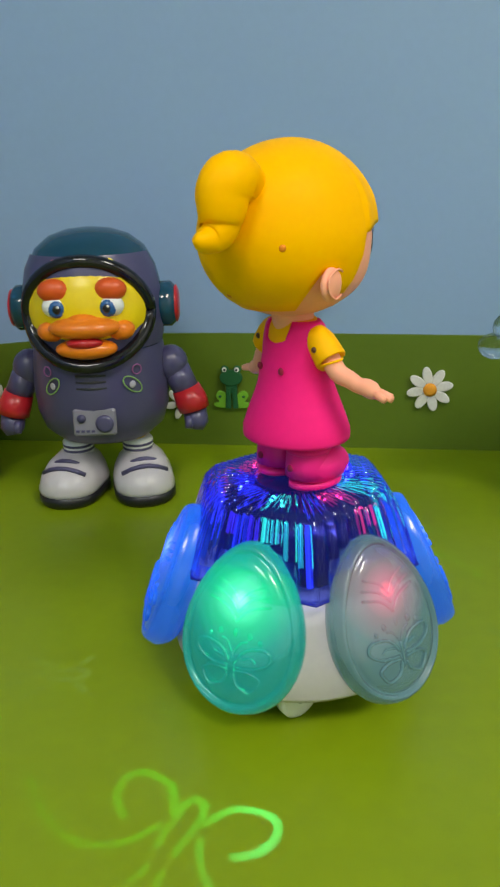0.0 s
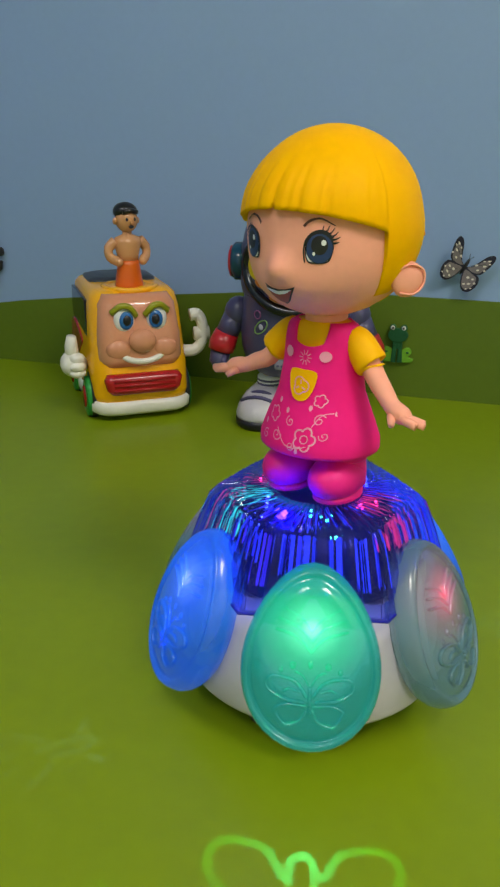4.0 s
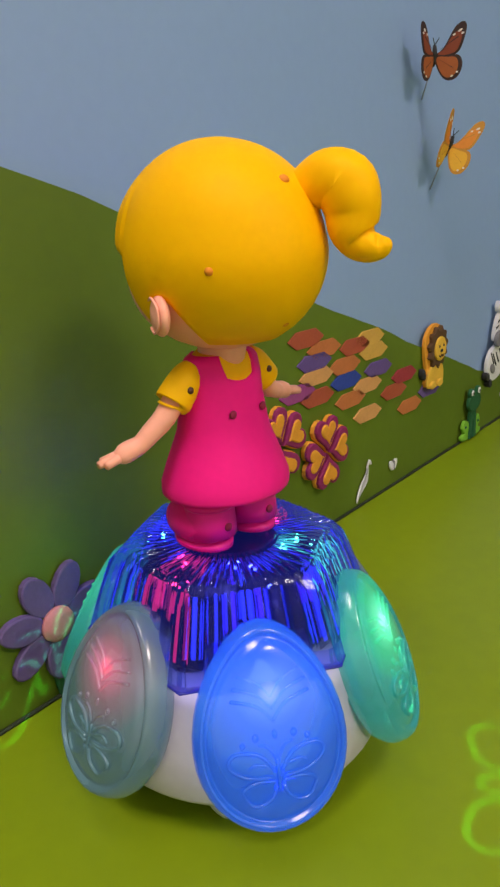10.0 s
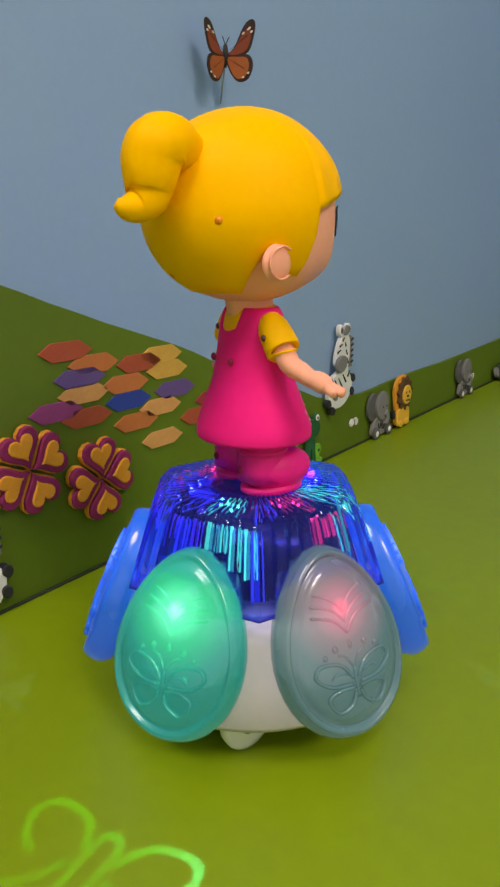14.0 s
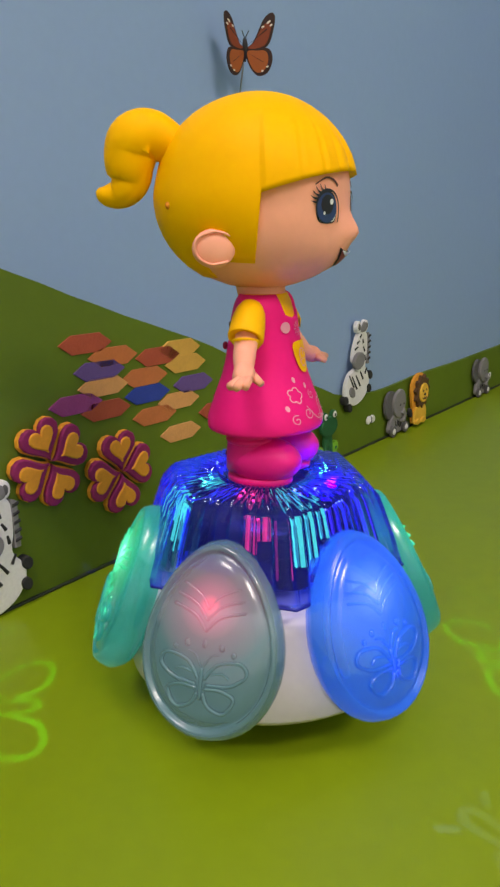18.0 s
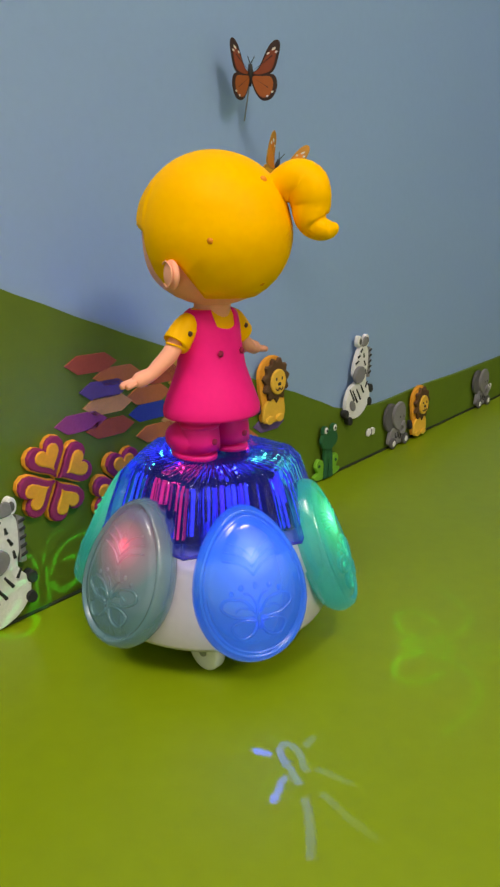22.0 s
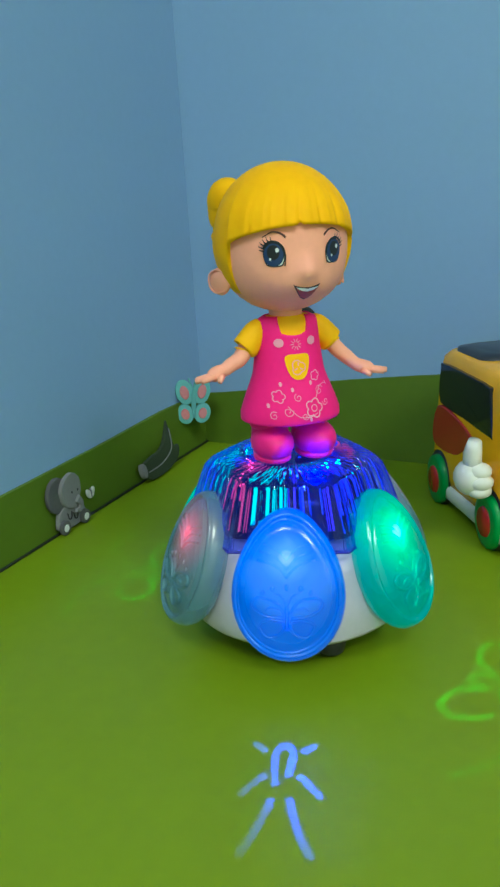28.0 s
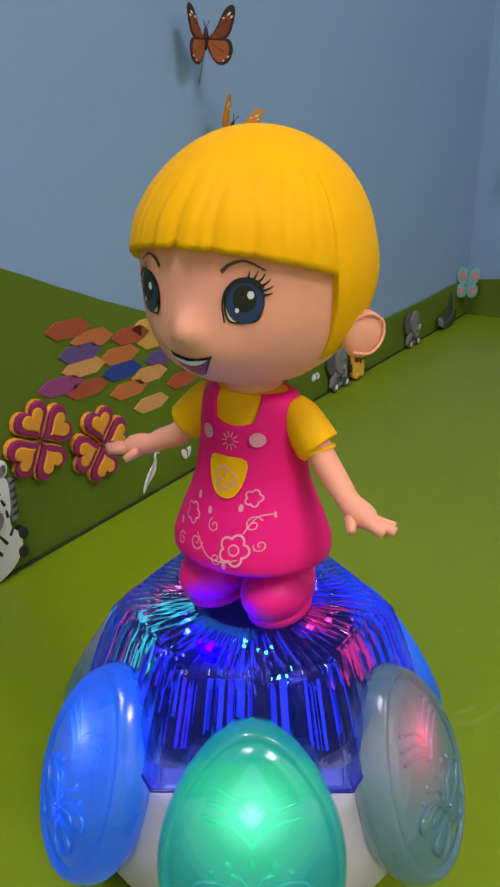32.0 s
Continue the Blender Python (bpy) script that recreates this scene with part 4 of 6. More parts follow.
# ---- cut-outs on the walls ----
F_WHITE, F_BLACK, F_GREY, F_DGREY = foam("white_foam", (0.75, 0.73, 0.72)), foam("black_foam", (0.02, 0.02, 0.022)), foam("grey_foam", (0.21, 0.20, 0.21)), foam("dark_grey_foam", (0.10, 0.095, 0.10))
F_ORANGE, F_BROWN, F_YELLOW = foam("orange_foam", (0.80, 0.32, 0.02)), foam("brown_foam", (0.10, 0.045, 0.015)), foam("yellow_foam", (0.80, 0.45, 0.04))
F_PURPLE, F_MAUVE, F_PINK, F_TEAL = foam("plum_foam", (0.28, 0.012, 0.10)), foam("mauve_foam", (0.13, 0.08, 0.22)), foam("pink_foam", (0.62, 0.22, 0.24)), foam("teal_foam", (0.16, 0.42, 0.42))
F_DGREEN, F_LGREEN, F_LEAF = foam("dark_green_foam", (0.006, 0.10, 0.03)), foam("light_green_foam", (0.16, 0.42, 0.02)), foam("olive_leaf_foam", (0.030, 0.045, 0.022))
F_BEIGE = foam("beige_foam", (0.70, 0.46, 0.24))


def piece(name, outline, z0, z1, mat, parent, label=""):
    return part(name, Shape().slab(outline, z0, z1), mat, parent, label)


def heart(cx, cy, size, turn):
    out = []
    for k in range(24):
        a = 2 * math.pi * k / 24
        x = 16 * math.sin(a) ** 3 / 17
        y = (13 * math.cos(a) - 5 * math.cos(2 * a) - 2 * math.cos(3 * a) - math.cos(4 * a)) / 17
        c, s_ = math.cos(radians(turn)), math.sin(radians(turn))
        out.append((cx + size * (c * x - s_ * y), cy + size * (s_ * x + c * y)))
    return out[::-1]


def clover(m, tilt, wide, label):
    t = thing("flower_ornament", label, "wall ornament", "felt clover flowers", m)
    for k in range(4):
        a = tilt + 90 * k
        c, q = math.cos(radians(a + 90)), math.sin(radians(a + 90))
        part("backing", Shape().slab([(x * wide, y) for x, y in heart(c * 0.0145, q * 0.0145, 0.0146, a)], 0.0, 0.003), F_ORANGE, t)
        part("petal", Shape().slab([(x * wide, y) for x, y in heart(c * 0.0150, q * 0.0150, 0.0138, a)], 0.003, 0.0055), F_PURPLE, t)
        part("inset", Shape().slab([(x * wide, y) for x, y in heart(c * 0.0155, q * 0.0155, 0.0089, a)], 0.0055, 0.0065), F_ORANGE, t)
    return t


clover(on_wall_a(-0.8863, 0.0779, 0.004), 20, 1.0, "plum and orange felt clover flower on the green border")
clover(on_wall_a(-0.8354, 0.0585, 0.004), 3, 1.0, "smaller plum and orange felt clover flower on the green border")


def zebra(m, label):
    t = thing("zebra_cutout", label, "foam animal", "zebra cut-outs", m)
    body = smooth_line([(-0.020, 0.006), (-0.006, 0.001), (0.008, 0.005), (0.016, 0.014), (0.017, 0.024), (0.010, 0.034), (0.012, 0.046), (0.012, 0.060), (0.008, 0.066), (0.002, 0.067), (-0.005, 0.060), (-0.010, 0.048), (-0.010, 0.040), (-0.003, 0.037), (-0.006, 0.034), (-0.016, 0.030), (-0.022, 0.020)], 3, True)
    piece("body", body, 0, 0.004, F_WHITE, t)
    for x, y in ((-0.003, 0.070), (0.009, 0.070)):
        piece("ear", circle(x, y, 0.0036, 0.0052, 14), 0, 0.0042, F_WHITE, t)
        piece("inner_ear", circle(x, y, 0.0019, 0.0030, 12), 0.0042, 0.005, F_DGREY, t)
    piece("forelock", smooth_line([(-0.001, 0.066), (0.003, 0.074), (0.008, 0.072), (0.008, 0.066)], 3, True)[::-1], 0.0042, 0.0052, F_GREY, t)
    piece("muzzle", circle(-0.005, 0.041, 0.0088, 0.0072, 20, 20), 0.004, 0.0072, F_GREY, t, "grey foam muzzle")
    piece("mane", [(0.0115, 0.036), (0.0155, 0.036), (0.0155, 0.062), (0.0115, 0.064)], 0.0, 0.0046, F_GREY, t)
    for y in (0.039, 0.044, 0.049, 0.054, 0.059):
        piece("mane_stripe", [(0.012, y), (0.016, y + 0.001), (0.016, y + 0.003), (0.012, y + 0.002)], 0.0046, 0.0054, F_BLACK, t)
    for x, y, ln, a in ((-0.014, 0.024, 0.014, 125), (-0.009, 0.022, 0.015, 125), (-0.003, 0.023, 0.013, 125), (0.003, 0.027, 0.009, 125), (0.010, 0.030, 0.006, 60), (-0.007, 0.052, 0.006, 20), (-0.004, 0.057, 0.005, 20), (0.006, 0.050, 0.005, 120), (0.004, 0.057, 0.004, 100), (0.008, 0.042, 0.005, 100), (0.000, 0.062, 0.004, 45)):
        c, q = math.cos(radians(a)), math.sin(radians(a))
        w = 0.0011
        piece("stripe", [(x - c * ln / 2 + q * w, y - q * ln / 2 - c * w), (x + c * ln / 2 + q * w * 0.6, y + q * ln / 2 - c * w * 0.6), (x + c * ln / 2 - q * w * 0.6, y + q * ln / 2 + c * w * 0.6), (x - c * ln / 2 - q * w, y - q * ln / 2 + c * w)], 0.004, 0.0048, F_BLACK, t)
    for x, y in ((-0.0225, 0.008), (-0.016, 0.0005), (0.0165, 0.013), (0.018, 0.025)):
        piece("hoof", circle(x, y, 0.0034, 0.0042, 14, 30), 0, 0.0052, F_BLACK, t)
    piece("foreleg", circle(-0.013, 0.014, 0.0038, 0.0055, 16, 40), 0.004, 0.0055, F_GREY, t)
    return t


zebra(on_wall_a(-0.5517, 0.0442, 0.004), "white foam zebra with black stripes on the wall")
zebra(on_wall_a(-0.9258, 0.0005, 0.004), "white foam zebra with black stripes at the wall foot")


def lion(m, label):
    t = thing("lion_cutout", label, "foam animal", "lion cut-outs", m)
    piece("backing", smooth_line([(-0.012, 0.002), (0.010, 0.002), (0.016, 0.012), (0.014, 0.024), (0.016, 0.036), (0.008, 0.050), (-0.006, 0.051), (-0.016, 0.042), (-0.015, 0.026), (-0.012, 0.014)], 3, True), 0, 0.003, F_ORANGE, t)
    piece("body", smooth_line([(-0.011, 0.001), (0.011, 0.001), (0.014, 0.010), (0.010, 0.018), (-0.008, 0.018), (-0.013, 0.010)], 3, True), 0.003, 0.005, F_YELLOW, t)
    mane = []
    for k in range(48):
        a = 2 * math.pi * k / 48
        r = 0.0158 + 0.0018 * math.sin(a * 11)
        mane.append((0.002 + r * 0.92 * math.cos(a), 0.033 + r * math.sin(a)))
    piece("mane", mane, 0.003, 0.0062, F_BROWN, t, "dark brown scalloped mane")
    piece("face", circle(0.002, 0.032, 0.0090, 0.0098, 24), 0.0062, 0.0080, F_YELLOW, t)
    for x in (-0.0015, 0.0055):
        piece("eye", circle(x, 0.0345, 0.0010, 0.0014, 10), 0.008, 0.0086, F_BLACK, t)
    piece("nose", circle(0.002, 0.0305, 0.0020, 0.0014, 12), 0.008, 0.0088, F_BLACK, t)
    sm = stroke([(-0.0025, 0.0275), (0.0, 0.0255), (0.002, 0.0275), (0.004, 0.0255), (0.0065, 0.0275)], 0.0008)
    piece("smile", sm[1] + sm[0][::-1], 0.008, 0.0086, F_BROWN, t)
    piece("tail_tuft", circle(-0.0175, 0.014, 0.0026, 0.0050, 14, 15), 0, 0.004, F_BLACK, t)
    for x in (-0.006, 0.006):
        piece("paw", circle(x, 0.003, 0.0050, 0.0032, 14), 0.005, 0.0066, F_YELLOW, t)
    return t


lion(on_wall_a(-0.6809, 0.0678, 0.004), "yellow foam lion with a brown mane on the green hill")
lion(on_wall_a(-0.4334, 0.0025, 0.006), "yellow foam lion with a brown mane at the wall foot")


def elephant(m, label):
    t = thing("elephant_cutout", label, "foam animal", "elephant cut-outs", m)
    piece("ear", circle(-0.012, 0.031, 0.0120, 0.0140, 24), 0, 0.003, F_DGREY, t)
    piece("body", smooth_line([(-0.014, 0.003), (0.014, 0.003), (0.016, 0.012), (0.009, 0.020), (-0.010, 0.020), (-0.016, 0.012)], 3, True), 0.0005, 0.004, F_GREY, t)
    piece("head", smooth_line([(-0.010, 0.024), (-0.004, 0.018), (0.004, 0.017), (0.006, 0.022), (0.011, 0.027), (0.011, 0.038), (0.003, 0.045), (-0.007, 0.042), (-0.012, 0.034)], 3, True), 0.003, 0.006, F_GREY, t)
    tr = stroke([(0.004, 0.024), (0.008, 0.019), (0.006, 0.014), (0.001, 0.015)], 0.006, 0.003)
    piece("trunk", tr[1] + tr[0][::-1], 0.006, 0.008, F_GREY, t)
    for x in (0.000, 0.007):
        piece("eye", circle(x, 0.030, 0.0008, 0.0011, 10), 0.006, 0.0066, F_BLACK, t)
    for x in (-0.012, 0.013):
        piece("foot", circle(x, 0.0055, 0.0056, 0.0056, 18), 0.004, 0.0068, F_DGREY, t)
        piece("sole", circle(x, 0.0055, 0.0030, 0.0030, 14), 0.0068, 0.0074, F_WHITE, t)
    for x, y in ((-0.004, 0.012), (0.003, 0.010)):
        ln = stroke([(x - 0.002, y + 0.003), (x - 0.001, y - 0.002), (x + 0.002, y - 0.002), (x + 0.003, y + 0.003)], 0.0007)
        piece("line", ln[1] + ln[0][::-1], 0.004, 0.0046, F_BLACK, t)
    return t


elephant(on_wall_a(-0.4776, 0.0005, 0.005), "grey foam elephant sitting at the wall foot")
elephant(on_wall_a(-0.268, 0.0005, 0.005), "grey foam elephant sitting near the corner")


def frog_cutout(m, label):
    t = thing("frog_cutout", label, "foam animal", "frog cut-outs", m)
    for d in (-1, 1):
        piece("hind_leg", smooth_line([(d * 0.005, 0.002), (d * 0.018, 0.002), (d * 0.020, 0.006), (d * 0.014, 0.008), (d * 0.018, 0.014), (d * 0.014, 0.020), (d * 0.006, 0.016)], 3, True)[:: d], 0, 0.003, F_LGREEN, t, "light green foam hind leg")
        piece("spot", circle(d * 0.013, 0.014, 0.0018, 0.0014, 10), 0.003, 0.0037, F_DGREEN, t)
        piece("front_leg", [(d * 0.001, 0.001), (d * 0.007, 0.001), (d * 0.007, 0.004), (d * 0.0055, 0.024), (d * 0.001, 0.024)][:: d], 0.0025, 0.0045, F_DGREEN, t)
        piece("eye_bump", circle(d * 0.0068, 0.0445, 0.0042, 0.0042, 16), 0.002, 0.0052, F_DGREEN, t)
        piece("eye", circle(d * 0.0068, 0.0450, 0.0026, 0.0028, 14), 0.0052, 0.0060, F_WHITE, t)
        piece("pupil", circle(d * 0.0064, 0.0448, 0.0013, 0.0015, 10), 0.0060, 0.0065, F_BLACK, t)
    piece("head", circle(0, 0.0355, 0.0125, 0.0088, 24), 0.002, 0.0052, F_DGREEN, t)
    piece("chest", [(-0.006, 0.018), (0.006, 0.018), (0.006, 0.032), (-0.006, 0.032)], 0.001, 0.004, F_DGREEN, t)
    return t


frog_cutout(on_wall_a(-0.6024, 0.0005, 0.005), "dark green foam frog with light green legs at the wall foot")
frog_cutout(on_wall_b(0.587, 0.036, 0.004) @ Matrix.Diagonal((0.82, 0.82, 1, 1)), "small dark green foam frog on the green border")


def flower(m, n, r, pet, heart_mat, label, name="daisy_cutout", wide=0.34):
    t = thing(name, label, "foam flower", m=m)
    for k in range(n):
        a = 360 * k / n + 12
        c, q = math.cos(radians(a)), math.sin(radians(a))
        piece("petal", circle(c * r * 0.62, q * r * 0.62, r * 0.40, r * wide * 0.62, 16, a), 0.0002 * (k % 2), 0.003 + 0.0002 * (k % 2), pet, t)
    part("centre", Shape().lathe([(r * 0.30, 0.003), (r * 0.29, 0.0048), (r * 0.15, 0.0060)], 18), heart_mat, t, "round raised centre")
    return t


flower(on_wall_b(0.760, 0.056, 0.004), 8, 0.0195, F_WHITE, F_ORANGE, "white foam daisy with an orange centre on the border")
flower(on_wall_b(0.540, 0.040, 0.004), 6, 0.0150, F_WHITE, F_ORANGE, "small white foam blossom low on the border")
flower(on_wall_a(-1.0602, 0.0416, 0.004), 7, 0.0300, F_MAUVE, F_PINK, "mauve foam flower with a pink centre on the border", "flower_cutout", 0.40)
st = thing("stem", "green foam stem below the mauve flower", "foam stem", m=on_wall_a(-1.0602, 0.0005, 0.004))
sl = stroke([(0.0, 0.0), (-0.002, 0.012), (-0.001, 0.030)], 0.004)
piece("stalk", sl[1] + sl[0][::-1], 0, 0.0025, F_DGREEN, st)


def butterfly(m, name, label, upper, lower, edge, marks, size, tilt=24, wire=None, wing_fold=24):
    t = thing(name, label, "butterfly", "butterflies on the walls", m @ pose(0, 0, 0.0, 0, 0, tilt))
    for d in (-1, 1):
        fold = pose(0, 0, 0.003, 0, -d * wing_fold, 0)
        up = smooth_line([(0.04, 0.0), (0.30, 0.20), (0.62, 0.82), (0.86, 1.0), (0.98, 0.86), (0.92, 0.45), (0.74, 0.02), (0.30, -0.10)], 4, True)
        lo = smooth_line([(0.04, -0.02), (0.45, -0.02), (0.80, -0.08), (0.90, -0.42), (0.74, -0.80), (0.42, -0.86), (0.16, -0.52)], 4, True)
        for nm, pts, mat, k in (("upper_wing", up, upper, 0), ("lower_wing", lo, lower, 1)):
            cx, cy = sum(p[0] for p in pts) / len(pts), sum(p[1] for p in pts) / len(pts)
            full = [(d * x * size, y * size) for x, y in pts]
            inner = [(d * (cx + (x - cx) * 0.78 - 0.03) * size, (cy + (y - cy) * (0.80 if k else 0.68) - (0 if k else 0.09)) * size) for x, y in pts]
            order = 1 if d < 0 else -1
            w = part(nm, Shape().slab(full[::order], 0.0002 * k, 0.0006 + 0.0002 * k, edge=0.0001), edge, t, "", fold)
            part("wing_patch", Shape().slab(inner[::order], 0.0006 + 0.0002 * k, 0.0009 + 0.0002 * k, edge=0.0001), mat, w)
            part("vein", Shape().slab([(d * x * size, y * size) for x, y in ((cx * 0.25, cy * 0.3), (cx * 1.25 + 0.012, cy * 1.25), (cx * 1.25, cy * 1.25 + 0.03))][::order], 0.0009 + 0.0002 * k, 0.0011 + 0.0002 * k, edge=0.0), edge, w)
            if marks:
                spots = ((0.80, 0.72, 0.075, 0.035), (0.88, 0.62, 0.05, 0.03), (0.62, 0.60, 0.05, 0.03)) if k == 0 else ((0.76, -0.62, 0.04, 0.03), (0.60, -0.74, 0.04, 0.03))
                if name == "patterned_butterfly":
                    spots += ((0.42, 0.30, 0.07, 0.04), (0.74, 0.44, 0.08, 0.04), (0.58, 0.16, 0.06, 0.04), (0.84, 0.28, 0.05, 0.04)) if k == 0 else ((0.40, -0.30, 0.07, 0.05), (0.62, -0.26, 0.06, 0.04), (0.58, -0.50, 0.08, 0.04), (0.78, -0.36, 0.05, 0.04), (0.40, -0.62, 0.06, 0.04))
                for x, y, rx, ry in spots:
                    part("spot", Shape().slab(circle(d * x * size, y * size, rx * size, ry * size, 10, d * 35), 0.0009 + 0.0002 * k, 0.0012 + 0.0002 * k, edge=0.0001), marks, w)
    part("body", Shape().tube([(0, 0.32 * size, 0.004), (0, 0.1 * size, 0.0045), (0, -0.38 * size, 0.003)], [0.0012, 0.0018, 0.0008], 8), F_BLACK, t)
    for d in (-1, 1):
        part("antenna", Shape().tube([(0, 0.32 * size, 0.004), (d * 0.10 * size, 0.55 * size, 0.006)], 0.0003, 5), F_BLACK, t)
    if wire:
        part("wire", Shape().tube(wire, 0.0005, 6), M_GREY, t, "thin grey holding wire")
    return t


W_RUST, W_AMBER, W_DARK, W_YEL = foam("rust_wing", (0.24, 0.045, 0.012)), foam("amber_wing", (0.36, 0.09, 0.015)), foam("dark_brown_wing", (0.035, 0.012, 0.008)), foam("yellow_wing", (0.72, 0.38, 0.02))
W_ORG, W_BLUE, W_NAVY, W_CREAM, W_GREYW = foam("orange_wing", (0.72, 0.24, 0.02)), foam("blue_wing", (0.015, 0.055, 0.24)), foam("navy_edge", (0.012, 0.012, 0.03)), foam("cream_spots", (0.75, 0.68, 0.58)), foam("grey_wing", (0.20, 0.17, 0.17))
butterfly(on_wall_a(-0.7145, 0.308, 0.012) @ pose(0, 0, 0, 0, -38, 0) @ Matrix.Diagonal((1.03, 0.86, 1, 1)), "monarch_butterfly", "rust-brown and black card butterfly on a wire", W_RUST, W_AMBER, W_DARK, W_CREAM, 0.0215, 0, [(0, -0.008, 0.0), (0, -0.030, -0.014)], 42)
butterfly(on_wall_a(-0.690, 0.2513, 0.014) @ pose(0, 0, 0, 0, -34, 0), "orange_butterfly", "orange and yellow card butterfly on a wire", W_ORG, W_YEL, foam("ochre_edge", (0.50, 0.22, 0.02)), W_CREAM, 0.0205, -20, [(0, -0.008, 0.0), (0.006, -0.030, -0.014)], 44)
butterfly(on_wall_b(0.064, 0.1956, 0.006), "blue_butterfly", "dark blue card butterfly stuck to the wall", W_BLUE, W_BLUE, W_NAVY, None, 0.0225, -28, None, 20)
butterfly(on_wall_b(0.645, 0.137, 0.006), "patterned_butterfly", "black and cream card butterfly stuck to the wall", W_GREYW, W_GREYW, W_NAVY, W_CREAM, 0.0225, -28, None, 20)

pinkb = thing("pink_butterfly", "teal foam butterfly with pink wing patches in the corner", "butterfly", "butterflies on the walls", on_wall_a(-0.0761, 0.052, 0.013) @ pose(0, 0, 0, 0, -52, -4))
for d in (-1, 1):
    for cy, rx, ry in ((0.0105, 0.0085, 0.0125), (-0.0105, 0.0080, 0.0100)):
        w = piece("wing", circle(d * 0.0082, cy, rx, ry, 20, -d * 14), 0, 0.003, F_TEAL, pinkb)
        piece("wing_patch", circle(d * 0.0085, cy, rx * 0.5, ry * 0.55, 16, -d * 14), 0.003, 0.0042, F_PINK, w)
    part("antenna", Shape().tube([(0, 0.014, 0.002), (d * 0.004, 0.024, 0.002)], 0.0006, 6), F_TEAL, pinkb)
piece("body", circle(0, 0, 0.0022, 0.0150, 14), 0.0005, 0.0046, F_TEAL, pinkb)
part("peg", Shape().tube([(0, 0, 0), (-0.009, -0.002, -0.009)], 0.0012, 6), F_TEAL, pinkb)

leaf = thing("leaf_cutout", "dark olive leaf-shaped foam piece at the wall foot", "foam leaf", m=on_wall_a(-0.135, 0.0005, 0.010) @ pose(0, 0, 0, -12, 0, 0))
piece("blade", smooth_line([(-0.030, 0.004), (-0.018, 0.000), (0.006, 0.001), (0.026, 0.008), (0.030, 0.018), (0.022, 0.020), (0.020, 0.044), (0.014, 0.032), (0.000, 0.022), (-0.018, 0.020), (-0.032, 0.016)], 3, True), 0, 0.004, F_LEAF, leaf)
vn = stroke([(-0.028, 0.009), (-0.004, 0.010), (0.016, 0.018), (0.020, 0.036)], 0.0008)
piece("midrib", vn[1] + vn[0][::-1], 0.004, 0.0047, F_GREY, leaf)
piece("stalk_end", circle(-0.033, 0.012, 0.0035, 0.0065, 14), 0, 0.005, F_GREY, leaf)

monkey = thing("monkey_cutout", "dark brown foam monkey waving on the wall", "foam animal", m=on_wall_b(0.116, 0.119, 0.003) @ pose(0, 0, 0, 0, 0, -6))
piece("body", circle(-0.002, -0.010, 0.0082, 0.0105, 20), 0, 0.003, F_BROWN, monkey)
piece("belly", circle(-0.002, -0.010, 0.0048, 0.0062, 16), 0.003, 0.0042, F_BEIGE, monkey)
piece("head", circle(0.001, 0.010, 0.0125, 0.0115, 24), 0.001, 0.004, F_BLACK, monkey)
piece("face", circle(-0.0005, 0.009, 0.0095, 0.0085, 20), 0.004, 0.0055, F_BEIGE, monkey)
for x in (-0.0035, 0.0025):
    piece("eye", circle(x, 0.0115, 0.0009, 0.0012, 10), 0.0055, 0.0061, F_BLACK, monkey)
sl = stroke([(-0.005, 0.008), (-0.001, 0.0045), (0.004, 0.0075)], 0.0009)
piece("smile", sl[1] + sl[0][::-1], 0.0055, 0.0061, F_BROWN, monkey)
piece("ear", circle(0.0145, 0.010, 0.0042, 0.0050, 14), 0, 0.003, F_BLACK, monkey)
for pts in ([(-0.006, -0.004), (-0.013, 0.004), (-0.017, 0.016)], [(0.004, -0.005), (0.013, -0.010), (0.015, 0.000)], [(-0.006, -0.018), (-0.010, -0.024), (-0.005, -0.030)], [(0.003, -0.018), (0.010, -0.022), (0.004, -0.030)]):
    sl = stroke(pts, 0.0055, 0.0045)
    piece("limb", sl[1] + sl[0][::-1], 0.0005, 0.0034, F_BLACK, monkey)
piece("hand", circle(-0.018, 0.017, 0.0032, 0.0034, 12), 0, 0.0038, F_WHITE, monkey)
piece("foot", circle(0.001, -0.030, 0.0042, 0.0032, 14), 0, 0.0040, F_WHITE, monkey)

for y, z, w, h in ((-0.524, 0.0248, 0.010, 0.006), (-0.238, 0.018, 0.006, 0.008), (-0.7395, 0.018, 0.0065, 0.008)):
    t = thing("white_butterfly", "tiny white foam butterfly on the green border", "foam butterfly", "tiny white butterflies", on_wall_a(y, z, 0.004))
    for d in (-1, 1):
        piece("wing", circle(d * w * 0.36, 0.0, w * 0.42, h * 0.60, 14, -d * 30), 0, 0.0016, F_WHITE, t)
    piece("body", circle(0, 0, 0.0007, h * 0.5, 8), 0.0, 0.0022, F_GREY, t)
crane = thing("crane_cutout", "slim white paper bird on the green border", "paper bird", m=on_wall_a(-0.782, 0.010, 0.004))
piece("body", smooth_line([(-0.010, -0.006), (-0.004, 0.000), (0.004, 0.006), (0.006, 0.016), (0.004, 0.020), (0.003, 0.014), (-0.004, 0.008), (-0.009, 0.000)], 3, True), 0, 0.0012, F_WHITE, crane)
sl = stroke([(0.004, 0.018), (0.007, 0.023), (0.009, 0.019)], 0.0016, 0.0008)
piece("neck", sl[1] + sl[0][::-1], 0, 0.0014, F_WHITE, crane)

